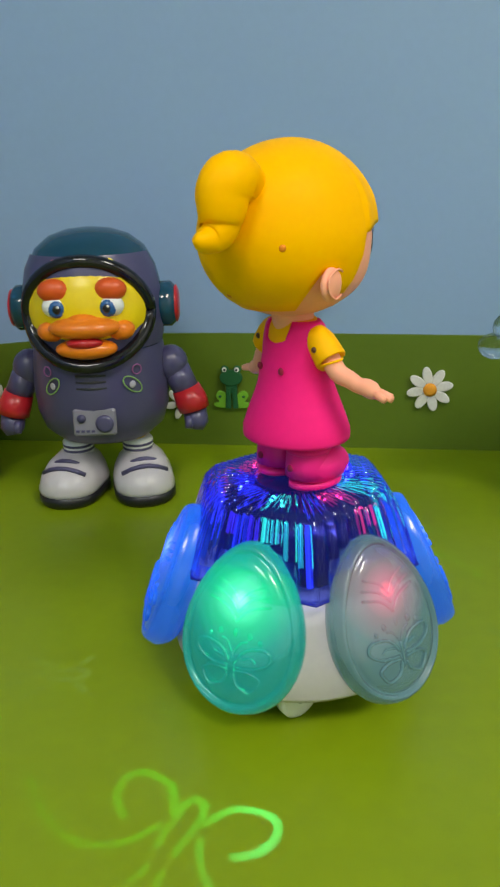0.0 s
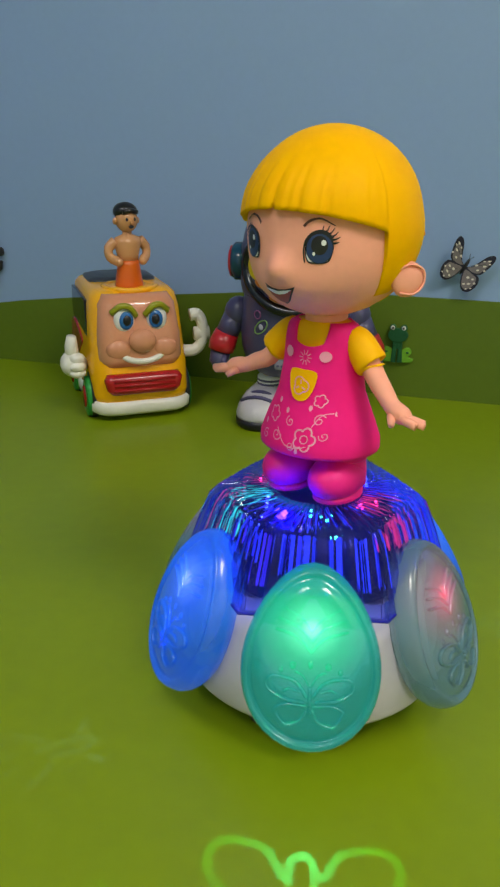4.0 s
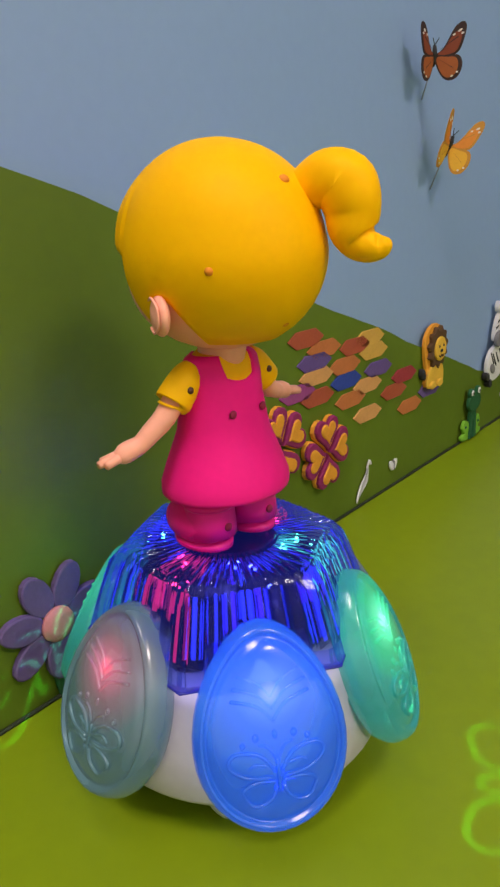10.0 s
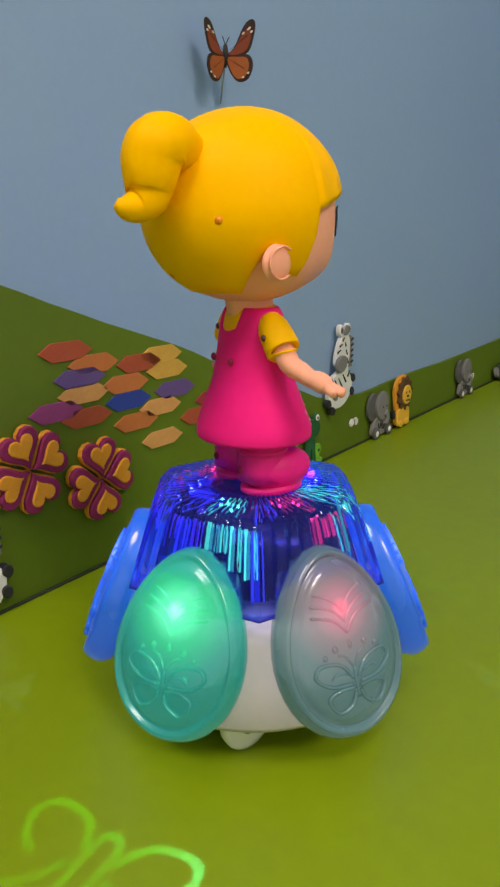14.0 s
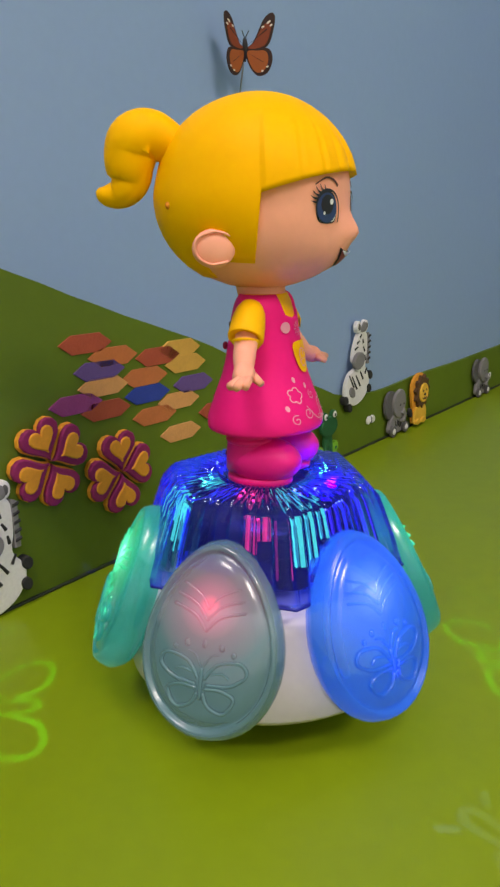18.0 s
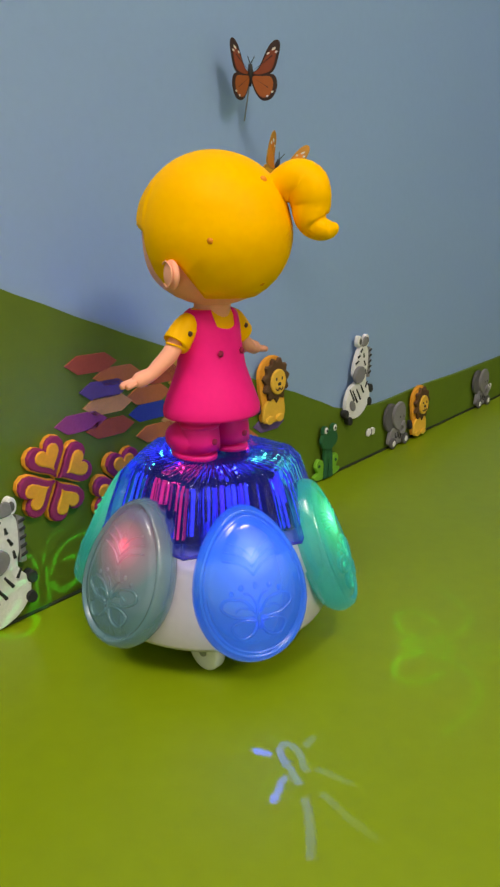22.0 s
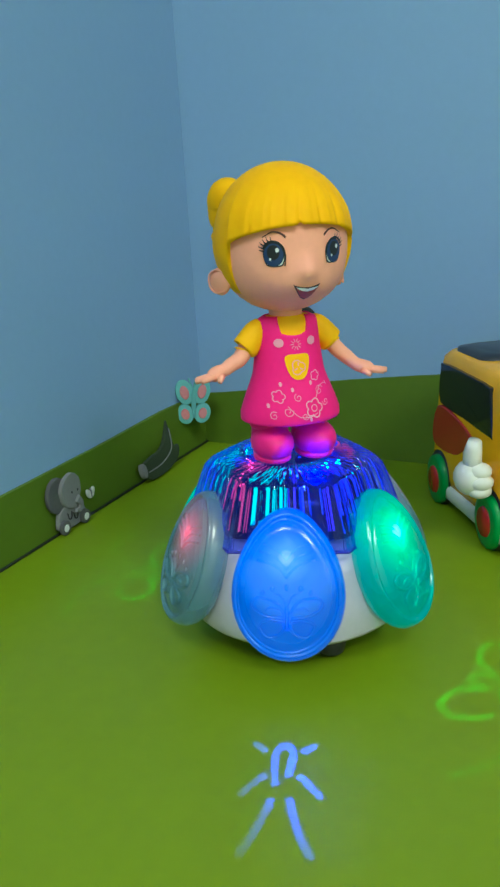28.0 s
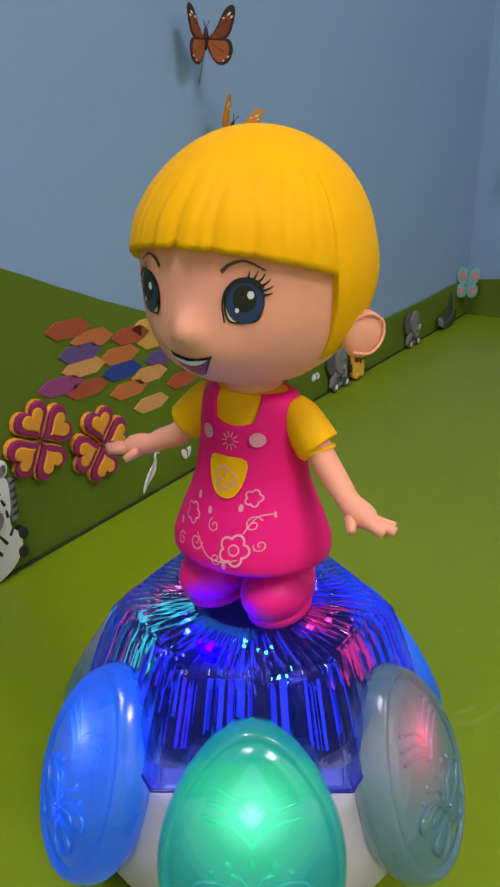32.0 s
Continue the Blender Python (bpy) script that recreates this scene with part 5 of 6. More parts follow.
hexes = ((-0.852, 0.129, "r"), (-0.832, 0.119, "o"), (-0.843, 0.1122, "p"), (-0.807, 0.1026, "o"), (-0.841, 0.1024, "a"), (-0.8055, 0.0914, "b"), (-0.840, 0.0880, "r"), (-0.800, 0.0765, "o"), (-0.775, 0.1160, "y"), (-0.795, 0.1137, "r"), (-0.770, 0.1055, "y"), (-0.763, 0.0912, "p"), (-0.7775, 0.0820, "a"), (-0.777, 0.0602, "a"), (-0.724, 0.0776, "d"), (-0.7395, 0.0683, "r"), (-0.714, 0.0505, "o"), (-0.681, 0.0562, "p"), (-0.862, 0.0955, "m"))
hexmat = {"r": foam("brick_red_card", (0.42, 0.075, 0.03)), "o": foam("burnt_orange_card", (0.55, 0.16, 0.04)), "p": foam("violet_card", (0.13, 0.07, 0.24)), "a": foam("apricot_card", (0.68, 0.32, 0.10)), "b": foam("royal_blue_card", (0.02, 0.05, 0.30)), "y": foam("mustard_card", (0.66, 0.36, 0.06)), "d": foam("crimson_card", (0.36, 0.03, 0.04)), "m": foam("magenta_card", (0.32, 0.05, 0.20))}
hexname = {"r": "brick-red", "o": "burnt orange", "p": "violet", "a": "apricot", "b": "royal blue", "y": "mustard", "d": "crimson", "m": "magenta"}
for i, (y, z, c) in enumerate(hexes):
    w, h = 0.0195, 0.0058
    out = [(-w, 0), (-w * 0.52, -h), (w * 0.55, -h * 0.9), (w, 0), (w * 0.52, h), (-w * 0.55, h * 0.9)]
    tagged(part("hexagon_sticker", Shape().slab(out, 0, 0.0009, edge=0.0002), hexmat[c], None, "", on_wall_a(y, z + 0.0098, 0.0032, -3)), hexname[c] + " six-sided card sticker on the green border", "sticker", "path of hexagon stickers")


# ---- the toy bus ----
def rrect(w, l, r, z, cx=0.0, cy=0.0, n=5):
    """Rounded rectangle: l along x, w along y."""
    out = []
    for sx, sy, a0 in ((1, 1, 0), (-1, 1, 90), (-1, -1, 180), (1, -1, 270)):
        for k in range(n + 1):
            a = radians(a0 + 90 * k / n)
            out.append((cx + sx * (l / 2 - r) + r * math.cos(a), cy + sy * (w / 2 - r) + r * math.sin(a), z))
    return out


B_YEL, B_FACE, B_RED, B_GLASS, B_ROOF = plastic("bus_yellow", (0.94, 0.45, 0.006), 0.2), plastic("bus_face_tan", (0.68, 0.29, 0.16), 0.1, bump=0.12), plastic("bus_red", (0.42, 0.012, 0.015), 0.2), plastic("bus_dark_glass", (0.012, 0.014, 0.022), 0.06), plastic("bus_roof_grey", (0.045, 0.05, 0.06), 0.35)
B_GREEN, B_WHITE, B_ORANGE, B_BLUE, B_LIME = plastic("bus_green", (0.02, 0.30, 0.05), 0.35), plastic("glove_white", (0.78, 0.76, 0.68), 0.35), plastic("bus_orange", (0.72, 0.13, 0.006), 0.3), plastic("bus_eye_blue", (0.02, 0.14, 0.42), 0.2), plastic("bus_eyelid_olive", (0.30, 0.30, 0.01), 0.35)
BUS = pose(0.3234, -0.1451, 0, 0, 0, -56.3) @ Matrix.Diagonal((1.01, 1.01, 1.15, 1))
bus = thing("toy_bus", "glossy yellow toy bus with a smiling tan face", "toy bus", m=BUS)
part("chassis", Shape().rings([rrect(0.084, 0.138, 0.016, 0.005), rrect(0.093, 0.146, 0.018, 0.008), rrect(0.094, 0.147, 0.018, 0.014), rrect(0.090, 0.144, 0.018, 0.017)]), B_WHITE, bus, "white lower sill")
part("body", Shape().rings([rrect(0.088, 0.141, 0.018, 0.016), rrect(0.091, 0.143, 0.018, 0.022), rrect(0.090, 0.140, 0.018, 0.045), rrect(0.088, 0.134, 0.018, 0.060, -0.002), rrect(0.084, 0.126, 0.018, 0.090, -0.005), rrect(0.080, 0.118, 0.017, 0.106, -0.007), rrect(0.072, 0.108, 0.016, 0.113, -0.008), rrect(0.050, 0.080, 0.014, 0.115, -0.010)]), B_YEL, bus, "glossy yellow plastic shell")
part("roof", Shape().rings([rrect(0.066, 0.062, 0.014, 0.110, -0.028), rrect(0.064, 0.060, 0.014, 0.1175, -0.028), rrect(0.050, 0.046, 0.012, 0.1205, -0.028)]), B_ROOF, bus, "dark grey roof panel")
part("hatch_rim", Shape().lathe([(0.0225, 0.108), (0.0262, 0.110), (0.0268, 0.1155), (0.0245, 0.1175), (0.0215, 0.1165), (0.0205, 0.1130)], 30, m=Matrix.Translation((0.026, 0, 0))), B_YEL, bus)
part("hatch_floor", Shape().lathe([(0.020, 0.112), (0.0205, 0.1142)], 24, m=Matrix.Translation((0.026, 0, 0))), B_ORANGE, bus)
face = part("face", Shape().rings([rrect(0.070, 0.030, 0.012, 0.046, 0.0565), rrect(0.077, 0.034, 0.014, 0.052, 0.0575), rrect(0.076, 0.034, 0.014, 0.070, 0.0555), rrect(0.070, 0.030, 0.013, 0.094, 0.0500), rrect(0.060, 0.024, 0.011, 0.101, 0.0480)]), B_FACE, bus, "tan moulded bus face")
part("nose", Shape().ball((0.0745, 0, 0.067), (0.0085, 0.0125, 0.0095), 18), B_FACE, face)
for d in (-1, 1):
    part("cheek", Shape().ball((0.0705, d * 0.021, 0.060), (0.0060, 0.012, 0.0085), 16), B_FACE, face)
    eye = part("eye", Shape().ball((0.0685, d * 0.0148, 0.0835), (0.0052, 0.0094, 0.0102), 20), M_WHITE, face, "white bulging eyeball")
    part("iris", Shape().ball((0.0722, d * 0.0135, 0.0832), (0.0024, 0.0066, 0.0072), 16), B_BLUE, face)
    part("pupil", Shape().ball((0.0738, d * 0.0130, 0.0834), (0.0016, 0.0040, 0.0043), 12), M_BLACK, face)
    lid = smooth_line([(0.0700, d * 0.0040, 0.0865), (0.0735, d * 0.0100, 0.0935), (0.0725, d * 0.0180, 0.0945), (0.0675, d * 0.0255, 0.0890)], 4)
    part("eyelid", Shape().tube(lid, 0.0026, 8), B_LIME, face, "olive green eyelid")
sm = smooth_line([(0.0690, -0.026, 0.0590), (0.0740, -0.013, 0.0525), (0.0755, 0.0, 0.0505), (0.0740, 0.013, 0.0525), (0.0690, 0.026, 0.0590)], 5)
part("smile", Shape().tube(sm, 0.0026, 8), B_WHITE, face, "white curved smile")
part("bumper", Shape().rings([rrect(0.060, 0.012, 0.005, 0.0245, 0.0715), rrect(0.068, 0.014, 0.006, 0.028, 0.0725), rrect(0.072, 0.014, 0.006, 0.036, 0.0725), rrect(0.066, 0.012, 0.005, 0.0405, 0.0715)]), B_RED, bus, "ribbed red grille bumper")
for z in (0.0285, 0.0325, 0.0365):
    part("grille_rib", Shape().tube([(0.0797, -0.028, z), (0.0802, 0, z), (0.0797, 0.028, z)], 0.0011, 6), B_RED, bus)
for d in (-1, 1):
    side = Matrix(((1, 0, 0, 0), (0, 0, d, 0), (0, 1, 0, 0), (0, 0, 0, 1)))
    win = smooth_line([(-0.050, 0.069), (-0.010, 0.067), (0.033, 0.065), (0.036, 0.068), (0.031, 0.091), (0.026, 0.0945), (-0.010, 0.0955), (-0.046, 0.0955), (-0.050, 0.092)], 3, True)
    part("side_window", Shape().slab(win, -0.004, 0.0045, m=Matrix.Translation((0, d * 0.0394, 0)) @ side), B_GLASS, bus, "dark glossy side window")
    sw = smooth_line([(-0.058, 0.040), (-0.020, 0.040), (0.000, 0.050), (0.010, 0.058), (-0.020, 0.066), (-0.052, 0.066)], 4, True)
    part("side_panel", Shape().slab(sw, -0.002, 0.0014, m=Matrix.Translation((0, d * 0.0440, 0)) @ side), B_RED, bus, "dark red side swoosh")
    for x in (-0.044, 0.042):
        wm = Matrix.Translation((x, d * 0.0450, 0.0170)) @ pose(0, 0, 0, 90, 0, 0)
        part("wheel_arch", Shape().lathe([(0.0190, -0.0035), (0.0190, 0.0015)], 24, m=Matrix.Translation((x, d * 0.0440, 0.0180)) @ pose(0, 0, 0, 90, 0, 0)), M_BLACK, bus)
        wheel = part("wheel", Shape().lathe([(0.0130, -0.0050), (0.0165, -0.0040), (0.0170, 0.0), (0.0165, 0.0040), (0.0130, 0.0050)], 26), B_GREEN, bus, "green tyre", wm)
        part("hub", Shape().lathe([(0.0088, -0.0062), (0.0095, -0.0050), (0.0095, 0.0050), (0.0088, 0.0062)], 20), B_RED, wheel, "red wheel hub")
# thumbs-up glove on the right flank, bent arm on the left flank
glove = part("glove", Shape().ball((0.040, -0.0600, 0.0450), (0.0120, 0.0105, 0.0105), 18).ball((0.046, -0.0560, 0.0500), (0.0070, 0.0080, 0.0050), 14).ball((0.048, -0.0560, 0.0440), (0.0070, 0.0085, 0.0048), 14).ball((0.047, -0.0560, 0.0385), (0.0066, 0.0080, 0.0045), 14).tube([(0.041, -0.0590, 0.050), (0.042, -0.0595, 0.0600), (0.044, -0.0590, 0.0680)], [0.0062, 0.0060, 0.0044], 12), B_WHITE, bus, "white thumbs-up glove")
part("cuff", Shape().ball((0.032, -0.0535, 0.0420), (0.0085, 0.0095, 0.0085), 16), B_WHITE, glove)
part("arm", Shape().tube(smooth_line([(0.044, 0.042, 0.050), (0.046, 0.056, 0.050), (0.047, 0.0635, 0.058), (0.047, 0.0640, 0.072), (0.047, 0.0590, 0.0800), (0.047, 0.0520, 0.0800)], 4), 0.0052, 12).tube([(0.046, 0.0560, 0.0640), (0.047, 0.0705, 0.0640)], 0.0058, 12), B_WHITE, bus, "white bent plastic arm")

DR_SK, DR_HA, DR_OR, DR_BK = plastic("driver_tan", (0.62, 0.30, 0.13), 0.25), plastic("driver_black_hair", (0.012, 0.010, 0.010), 0.3), B_ORANGE, M_BLACK
s = Shape()
s.lathe([(0.0165, 0.0), (0.0150, 0.012), (0.0120, 0.030), (0.0118, 0.034)], 20, 2, sx=0.8)
s.lathe([(0.0112, 0.033), (0.0120, 0.040), (0.0150, 0.050), (0.0135, 0.056), (0.0050, 0.059), (0.0050, 0.064)], 20, 0, sx=0.75)
for d in (-1, 1):
    s.tube(smooth_line([(0, d * 0.0140, 0.053), (-0.001, d * 0.0210, 0.046), (0.001, d * 0.0205, 0.038), (0.006, d * 0.0140, 0.034)], 3), [0.0050] * 4 + [0.0046] * 6, 10, 0)
    s.ball((0.007, d * 0.0135, 0.0335), 0.0044, 10, 0)
    s.ball((-0.001, d * 0.0125, 0.0715), (0.0022, 0.0024, 0.0034), 10, 0)
s.ball((0.0, 0, 0.0725), (0.0115, 0.0118, 0.0120), 20, 0)
s.ball((-0.0025, 0, 0.0800), (0.0122, 0.0128, 0.0090), 20, 1)
s.tube([(0.009, -0.008, 0.0800), (0.0105, 0.0, 0.0815), (0.009, 0.008, 0.0800)], 0.0024, 8, 1)
for d in (-1, 1):
    s.ball((0.0105, d * 0.0042, 0.0735), (0.0012, 0.0015, 0.0018), 8, 3)
s.ball((0.0108, 0, 0.0665), (0.0012, 0.0032, 0.0016), 8, 3)
s.ball((0.0118, 0, 0.0702), (0.0016, 0.0018, 0.0016), 8, 0)
tagged(part("toy_driver", s, [DR_SK, DR_HA, DR_OR, DR_BK], None, "", BUS @ Matrix.Translation((0.026, 0, 0.0960)) @ pose(0, 0, 0, 0, 0, 14) @ Matrix.Diagonal((0.88, 0.88, 0.82, 1))), "small plastic figure in an orange wrap on the bus", "toy figure")


for ob in bus.children:
    for v in ob.data.vertices:
        if v.co.z > 0.090 and ob.name.split(".")[0] in ("body", "roof", "hatch_rim", "hatch_floor"):
            v.co.z = 0.090 + (v.co.z - 0.090) * 0.55

# ---- the duck in a space suit ----
D_NAVY, D_TEAL, D_YEL, D_ORG = plastic("suit_slate_navy", (0.068, 0.062, 0.145), 0.32), plastic("helmet_teal", (0.008, 0.055, 0.10), 0.12), plastic("duck_yellow", (0.85, 0.62, 0.01), 0.3), plastic("beak_orange", (0.80, 0.20, 0.01), 0.28)
D_LID, D_RED, D_GREYP, D_LINE = plastic("eyelid_orange", (0.68, 0.09, 0.01), 0.4), plastic("cuff_red", (0.45, 0.012, 0.02), 0.3), plastic("panel_grey", (0.22, 0.21, 0.27), 0.35), plastic("pale_print", (0.45, 0.43, 0.52), 0.5)
duck = thing("duck_robot", "toy duck in a navy space suit and teal helmet", "toy duck", m=pose(0.4993, -0.1674, 0, 0, 0, -83.8) @ Matrix.Diagonal((1.06, 1.06, 1.036, 1)))
part("torso", Shape().lathe([(0.020, 0.0450), (0.033, 0.0475), (0.0425, 0.0560), (0.0470, 0.0700), (0.0480, 0.0860), (0.0470, 0.1020), (0.0455, 0.1150), (0.0440, 0.1200)], 40, sx=0.88), D_NAVY, duck, "slate-navy plastic suit")
part("helmet", Shape().lathe([(0.0452, 0.1160), (0.0470, 0.1240), (0.0478, 0.1380), (0.0470, 0.1540), (0.0435, 0.1700), (0.0370, 0.1830), (0.0270, 0.1910), (0.0150, 0.1950), (0.004, 0.1962)], 40, sx=0.92), D_TEAL, duck, "glossy dark teal helmet")
rim = []
for k in range(37):
    a = 2 * math.pi * k / 36
    y, z = 0.0405 * math.cos(a), 0.1425 + 0.0345 * math.sin(a)
    r = 0.0475 - 0.0085 * max(0.0, (z - 0.150) / 0.027) ** 2
    rim.append((0.92 * math.sqrt(max(1e-6, r * r - y * y)) + 0.0015, y, z))
part("visor_rim", Shape().tube(rim, 0.0046, 10), plastic("rim_black", (0.008, 0.008, 0.012), 0.08), duck, "glossy black visor rim")
part("face", Shape().ball((0.0125, 0, 0.1440), (0.0355, 0.0436, 0.0425), 36), D_YEL, duck, "bright yellow duck face")
hood = []
for z, q in ((0.1170, 0.0466), (0.1240, 0.0483), (0.1380, 0.0491), (0.1540, 0.0483), (0.1700, 0.0448), (0.1800, 0.0398)):
    hood.append([(0.92 * q * math.cos(radians(a)), q * math.sin(radians(a)), z) for a in range(-78, 79, 6)])
part("hood", Shape().rings(hood, closed=False), D_NAVY, duck, "slate-navy front of the helmet")
for y, mat in ((-0.017, D_RED), (-0.010, D_LINE), (-0.003, D_RED), (0.004, plastic("print_blue", (0.08, 0.16, 0.42), 0.4)), (0.011, D_RED), (0.018, D_YEL)):
    part("hood_print", Shape().ball((0.92 * math.sqrt(0.0420 ** 2 - y * y) + 0.0006, y, 0.1770), (0.0012, 0.0026, 0.0014), 8), mat, duck)
for d in (-1, 1):
    part("eye", Shape().ball((0.0415, d * 0.0175, 0.1485), (0.0060, 0.0090, 0.0075), 18), M_WHITE, duck)
    part("iris", Shape().ball((0.0455, d * 0.0165, 0.1475), (0.0028, 0.0056, 0.0058), 14), plastic("duck_eye_blue", (0.02, 0.10, 0.32), 0.2), duck)
    part("pupil", Shape().ball((0.0476, d * 0.0160, 0.1475), (0.0012, 0.0028, 0.0030), 12), M_BLACK, duck)
    part("glint", Shape().ball((0.0486, d * 0.0160 + 0.001, 0.1492), (0.0006, 0.0010, 0.0010), 8), M_WHITE, duck)
    part("eyelid", Shape().ball((0.0410, d * 0.0180, 0.1590), (0.0068, 0.0108, 0.0078), 18), D_LID, duck, "heavy orange eyelid")
    ear = part("headphone", Shape().lathe([(0.0150, -0.006), (0.0160, -0.003), (0.0160, 0.003), (0.0125, 0.0065)], 24), D_TEAL, duck, "teal headphone with a red ring", Matrix.Translation((0.0, d * 0.0500, 0.1420)) @ pose(0, 0, 0, -d * 90, 0, 0))
    part("ring", Shape().lathe([(0.0125, 0.0040), (0.0132, 0.0070), (0.0090, 0.0085)], 22), D_RED, ear)
part("upper_beak", Shape().ball((0.0440, 0, 0.1350), (0.0140, 0.0235, 0.0078), 22).ball((0.0440, 0, 0.1385), (0.0095, 0.0120, 0.0066), 18).ball((0.0385, 0.0225, 0.1320), (0.0080, 0.0096, 0.0072), 14).ball((0.0385, -0.0225, 0.1320), (0.0080, 0.0096, 0.0072), 14), D_ORG, duck, "broad orange beak")
part("lower_beak", Shape().ball((0.0430, 0, 0.1205), (0.0110, 0.0205, 0.0072), 20), D_ORG, duck)
part("tongue", Shape().ball((0.0490, 0, 0.1255), (0.0065, 0.0120, 0.0042), 16), D_RED, duck, "red tongue")
bm = Matrix.Translation((0.0405, 0, 0.0680)) @ pose(0, 0, 0, 0, 84, 0)
panel = part("chest_panel", Shape().box((0, 0, 0), (0.0190, 0.0290, 0.0040), bevel=0.0012), D_GREYP, duck, "grey moulded control panel", bm)
part("dial", Shape().lathe([(0.0062, 0.002), (0.0062, 0.0034), (0.0040, 0.0040)], 18, m=Matrix.Translation((0.001, 0.0070, 0))), D_NAVY, panel)
part("knob", Shape().lathe([(0.0030, 0.002), (0.0030, 0.0034)], 14, m=Matrix.Translation((-0.003, -0.0085, 0))), D_NAVY, panel)
for k in range(4):
    part("button", Shape().box((0.0060, -0.0115 + 0.0035 * k, 0.0024), (0.0016, 0.0022, 0.0012)), D_NAVY, panel)
for z in (0.0920, 0.0965, 0.1010):
    w = 0.010
    part("vent_line", Shape().tube([(0.0416 - 0.0012, -w, z), (0.0422, 0, z), (0.0416 - 0.0012, w, z)], 0.0009, 6), M_DARK, duck)
for d in (-1, 1):
    lm = pose(0, 0, 0, 0, 0, d * 37) @ Matrix.Translation((0.0447, 0, 0.0930)) @ pose(0, 0, 0, 0, 90, 0)
    ring = [(0.0062 * math.cos(2 * math.pi * k / 20), 0.0035 * math.sin(2 * math.pi * k / 20), 0.0) for k in range(21)]
    badge = part("badge", Shape().ball((0, 0, 0), (0.0026, 0.0026, 0.0006), 12), D_LINE, duck, "pale planet print", lm)
    part("orbit", Shape().tube([(x * 1.35, y * 1.2, z) for x, y, z in ring], 0.0005, 5, m=pose(0, 0, 0, 0, 0, 50 * d)), plastic("print_lime", (0.25, 0.45, 0.12), 0.4), badge)
    part("moon_ring", Shape().tube([(x * 0.55 - 0.0100, y * 0.97 + 0.0040 * d, z) for x, y, z in ring], 0.0005, 5), plastic("print_mauve", (0.35, 0.10, 0.30), 0.4), badge)
for d in (-1, 1):
    part("shoulder", Shape().ball((0, d * 0.0505, 0.0985), (0.0125, 0.0120, 0.0135), 18), D_NAVY, duck)
    part("upper_arm", Shape().tube([(0, d * 0.0525, 0.0950), (0.003, d * 0.0610, 0.0780)], [0.0105, 0.0095], 14), D_NAVY, duck)
    part("cuff", Shape().tube([(0.0025, d * 0.0600, 0.0800), (0.0035, d * 0.0640, 0.0700), (0.0040, d * 0.0655, 0.0640)], [0.0105, 0.0118, 0.0112], 16), D_RED, duck, "red arm cuff")
    part("hand", Shape().tube([(0.0040, d * 0.0655, 0.0640), (0.0060, d * 0.0670, 0.0540), (0.0075, d * 0.0665, 0.0490)], [0.0088, 0.0085, 0.0050], 14).tube([(0.010, d * 0.0620, 0.0600), (0.0135, d * 0.0615, 0.0520)], [0.0034, 0.0028], 8), D_NAVY, duck)
    part("leg", Shape().tube([(0, d * 0.0200, 0.0520), (0.001, d * 0.0215, 0.0400)], 0.0070, 12), D_YEL, duck)
    sock = part("sock", Shape().lathe([(0.0098, 0.0300), (0.0110, 0.0320), (0.0112, 0.0410), (0.0098, 0.0430)], 18, m=Matrix.Translation((0.0, d * 0.0220, 0))), M_WHITE, duck)
    for z in (0.0350, 0.0385):
        part("sock_stripe", Shape().lathe([(0.0112, z - 0.001), (0.0116, z), (0.0112, z + 0.001)], 18, m=Matrix.Translation((0.0, d * 0.0220, 0))), D_NAVY, sock)
    sm_ = Matrix.Translation((0.008, d * 0.0255, 0)) @ pose(0, 0, 0, 0, 0, d * 12)
    shoe = part("shoe", Shape().rings([rrect(0.042, 0.060, 0.020, 0.0075), rrect(0.044, 0.062, 0.021, 0.0120), rrect(0.041, 0.057, 0.020, 0.0200, -0.001), rrect(0.033, 0.045, 0.016, 0.0280, -0.004), rrect(0.022, 0.028, 0.011, 0.0335, -0.008)]), plastic("shoe_white", (0.55, 0.52, 0.56), 0.3), duck, "white toy shoe", sm_)
    part("sole", Shape().rings([rrect(0.040, 0.058, 0.019, 0.0), rrect(0.0445, 0.0625, 0.0215, 0.003), rrect(0.0445, 0.0625, 0.0215, 0.0085), rrect(0.041, 0.058, 0.020, 0.0090)]), M_BLACK, shoe, "black shoe sole")
    for x, z, w in ((0.0190, 0.0285, 0.0160), (0.0115, 0.0315, 0.0125)):
        part("strap", Shape().tube([(x - 0.003 * q * q, w * q, z - 0.0055 * q * q) for q in (-1, -0.6, -0.2, 0.2, 0.6, 1)], 0.0018, 8), D_NAVY, shoe)


# ---- the frog toy ----
G_GRN, G_YEL, G_EYE = plastic("frog_green", (0.16, 0.34, 0.012), 0.1), plastic("frog_belly_yellow", (0.80, 0.42, 0.005), 0.25), M_WHITE
M_CLEAR = clear_plastic("clear_soft_plastic", (0.90, 0.95, 1.0), 0.08, 1.35, 0.45)
frog = thing("frog_robot", "glossy green toy frog with clear bubble paws", "toy frog", m=pose(0.862, -0.195, 0, 0, 0, -100))
part("torso", Shape().ball((0, 0, 0.0770), (0.036, 0.0400, 0.0400), 32), G_GRN, frog, "glossy green round body")
part("belly", Shape().ball((0.0125, 0, 0.0740), (0.0262, 0.0270, 0.0290), 28), G_YEL, frog, "yellow belly patch")
part("head", Shape().ball((0, 0, 0.1450), (0.0360, 0.0420, 0.0310), 32), G_GRN, frog)
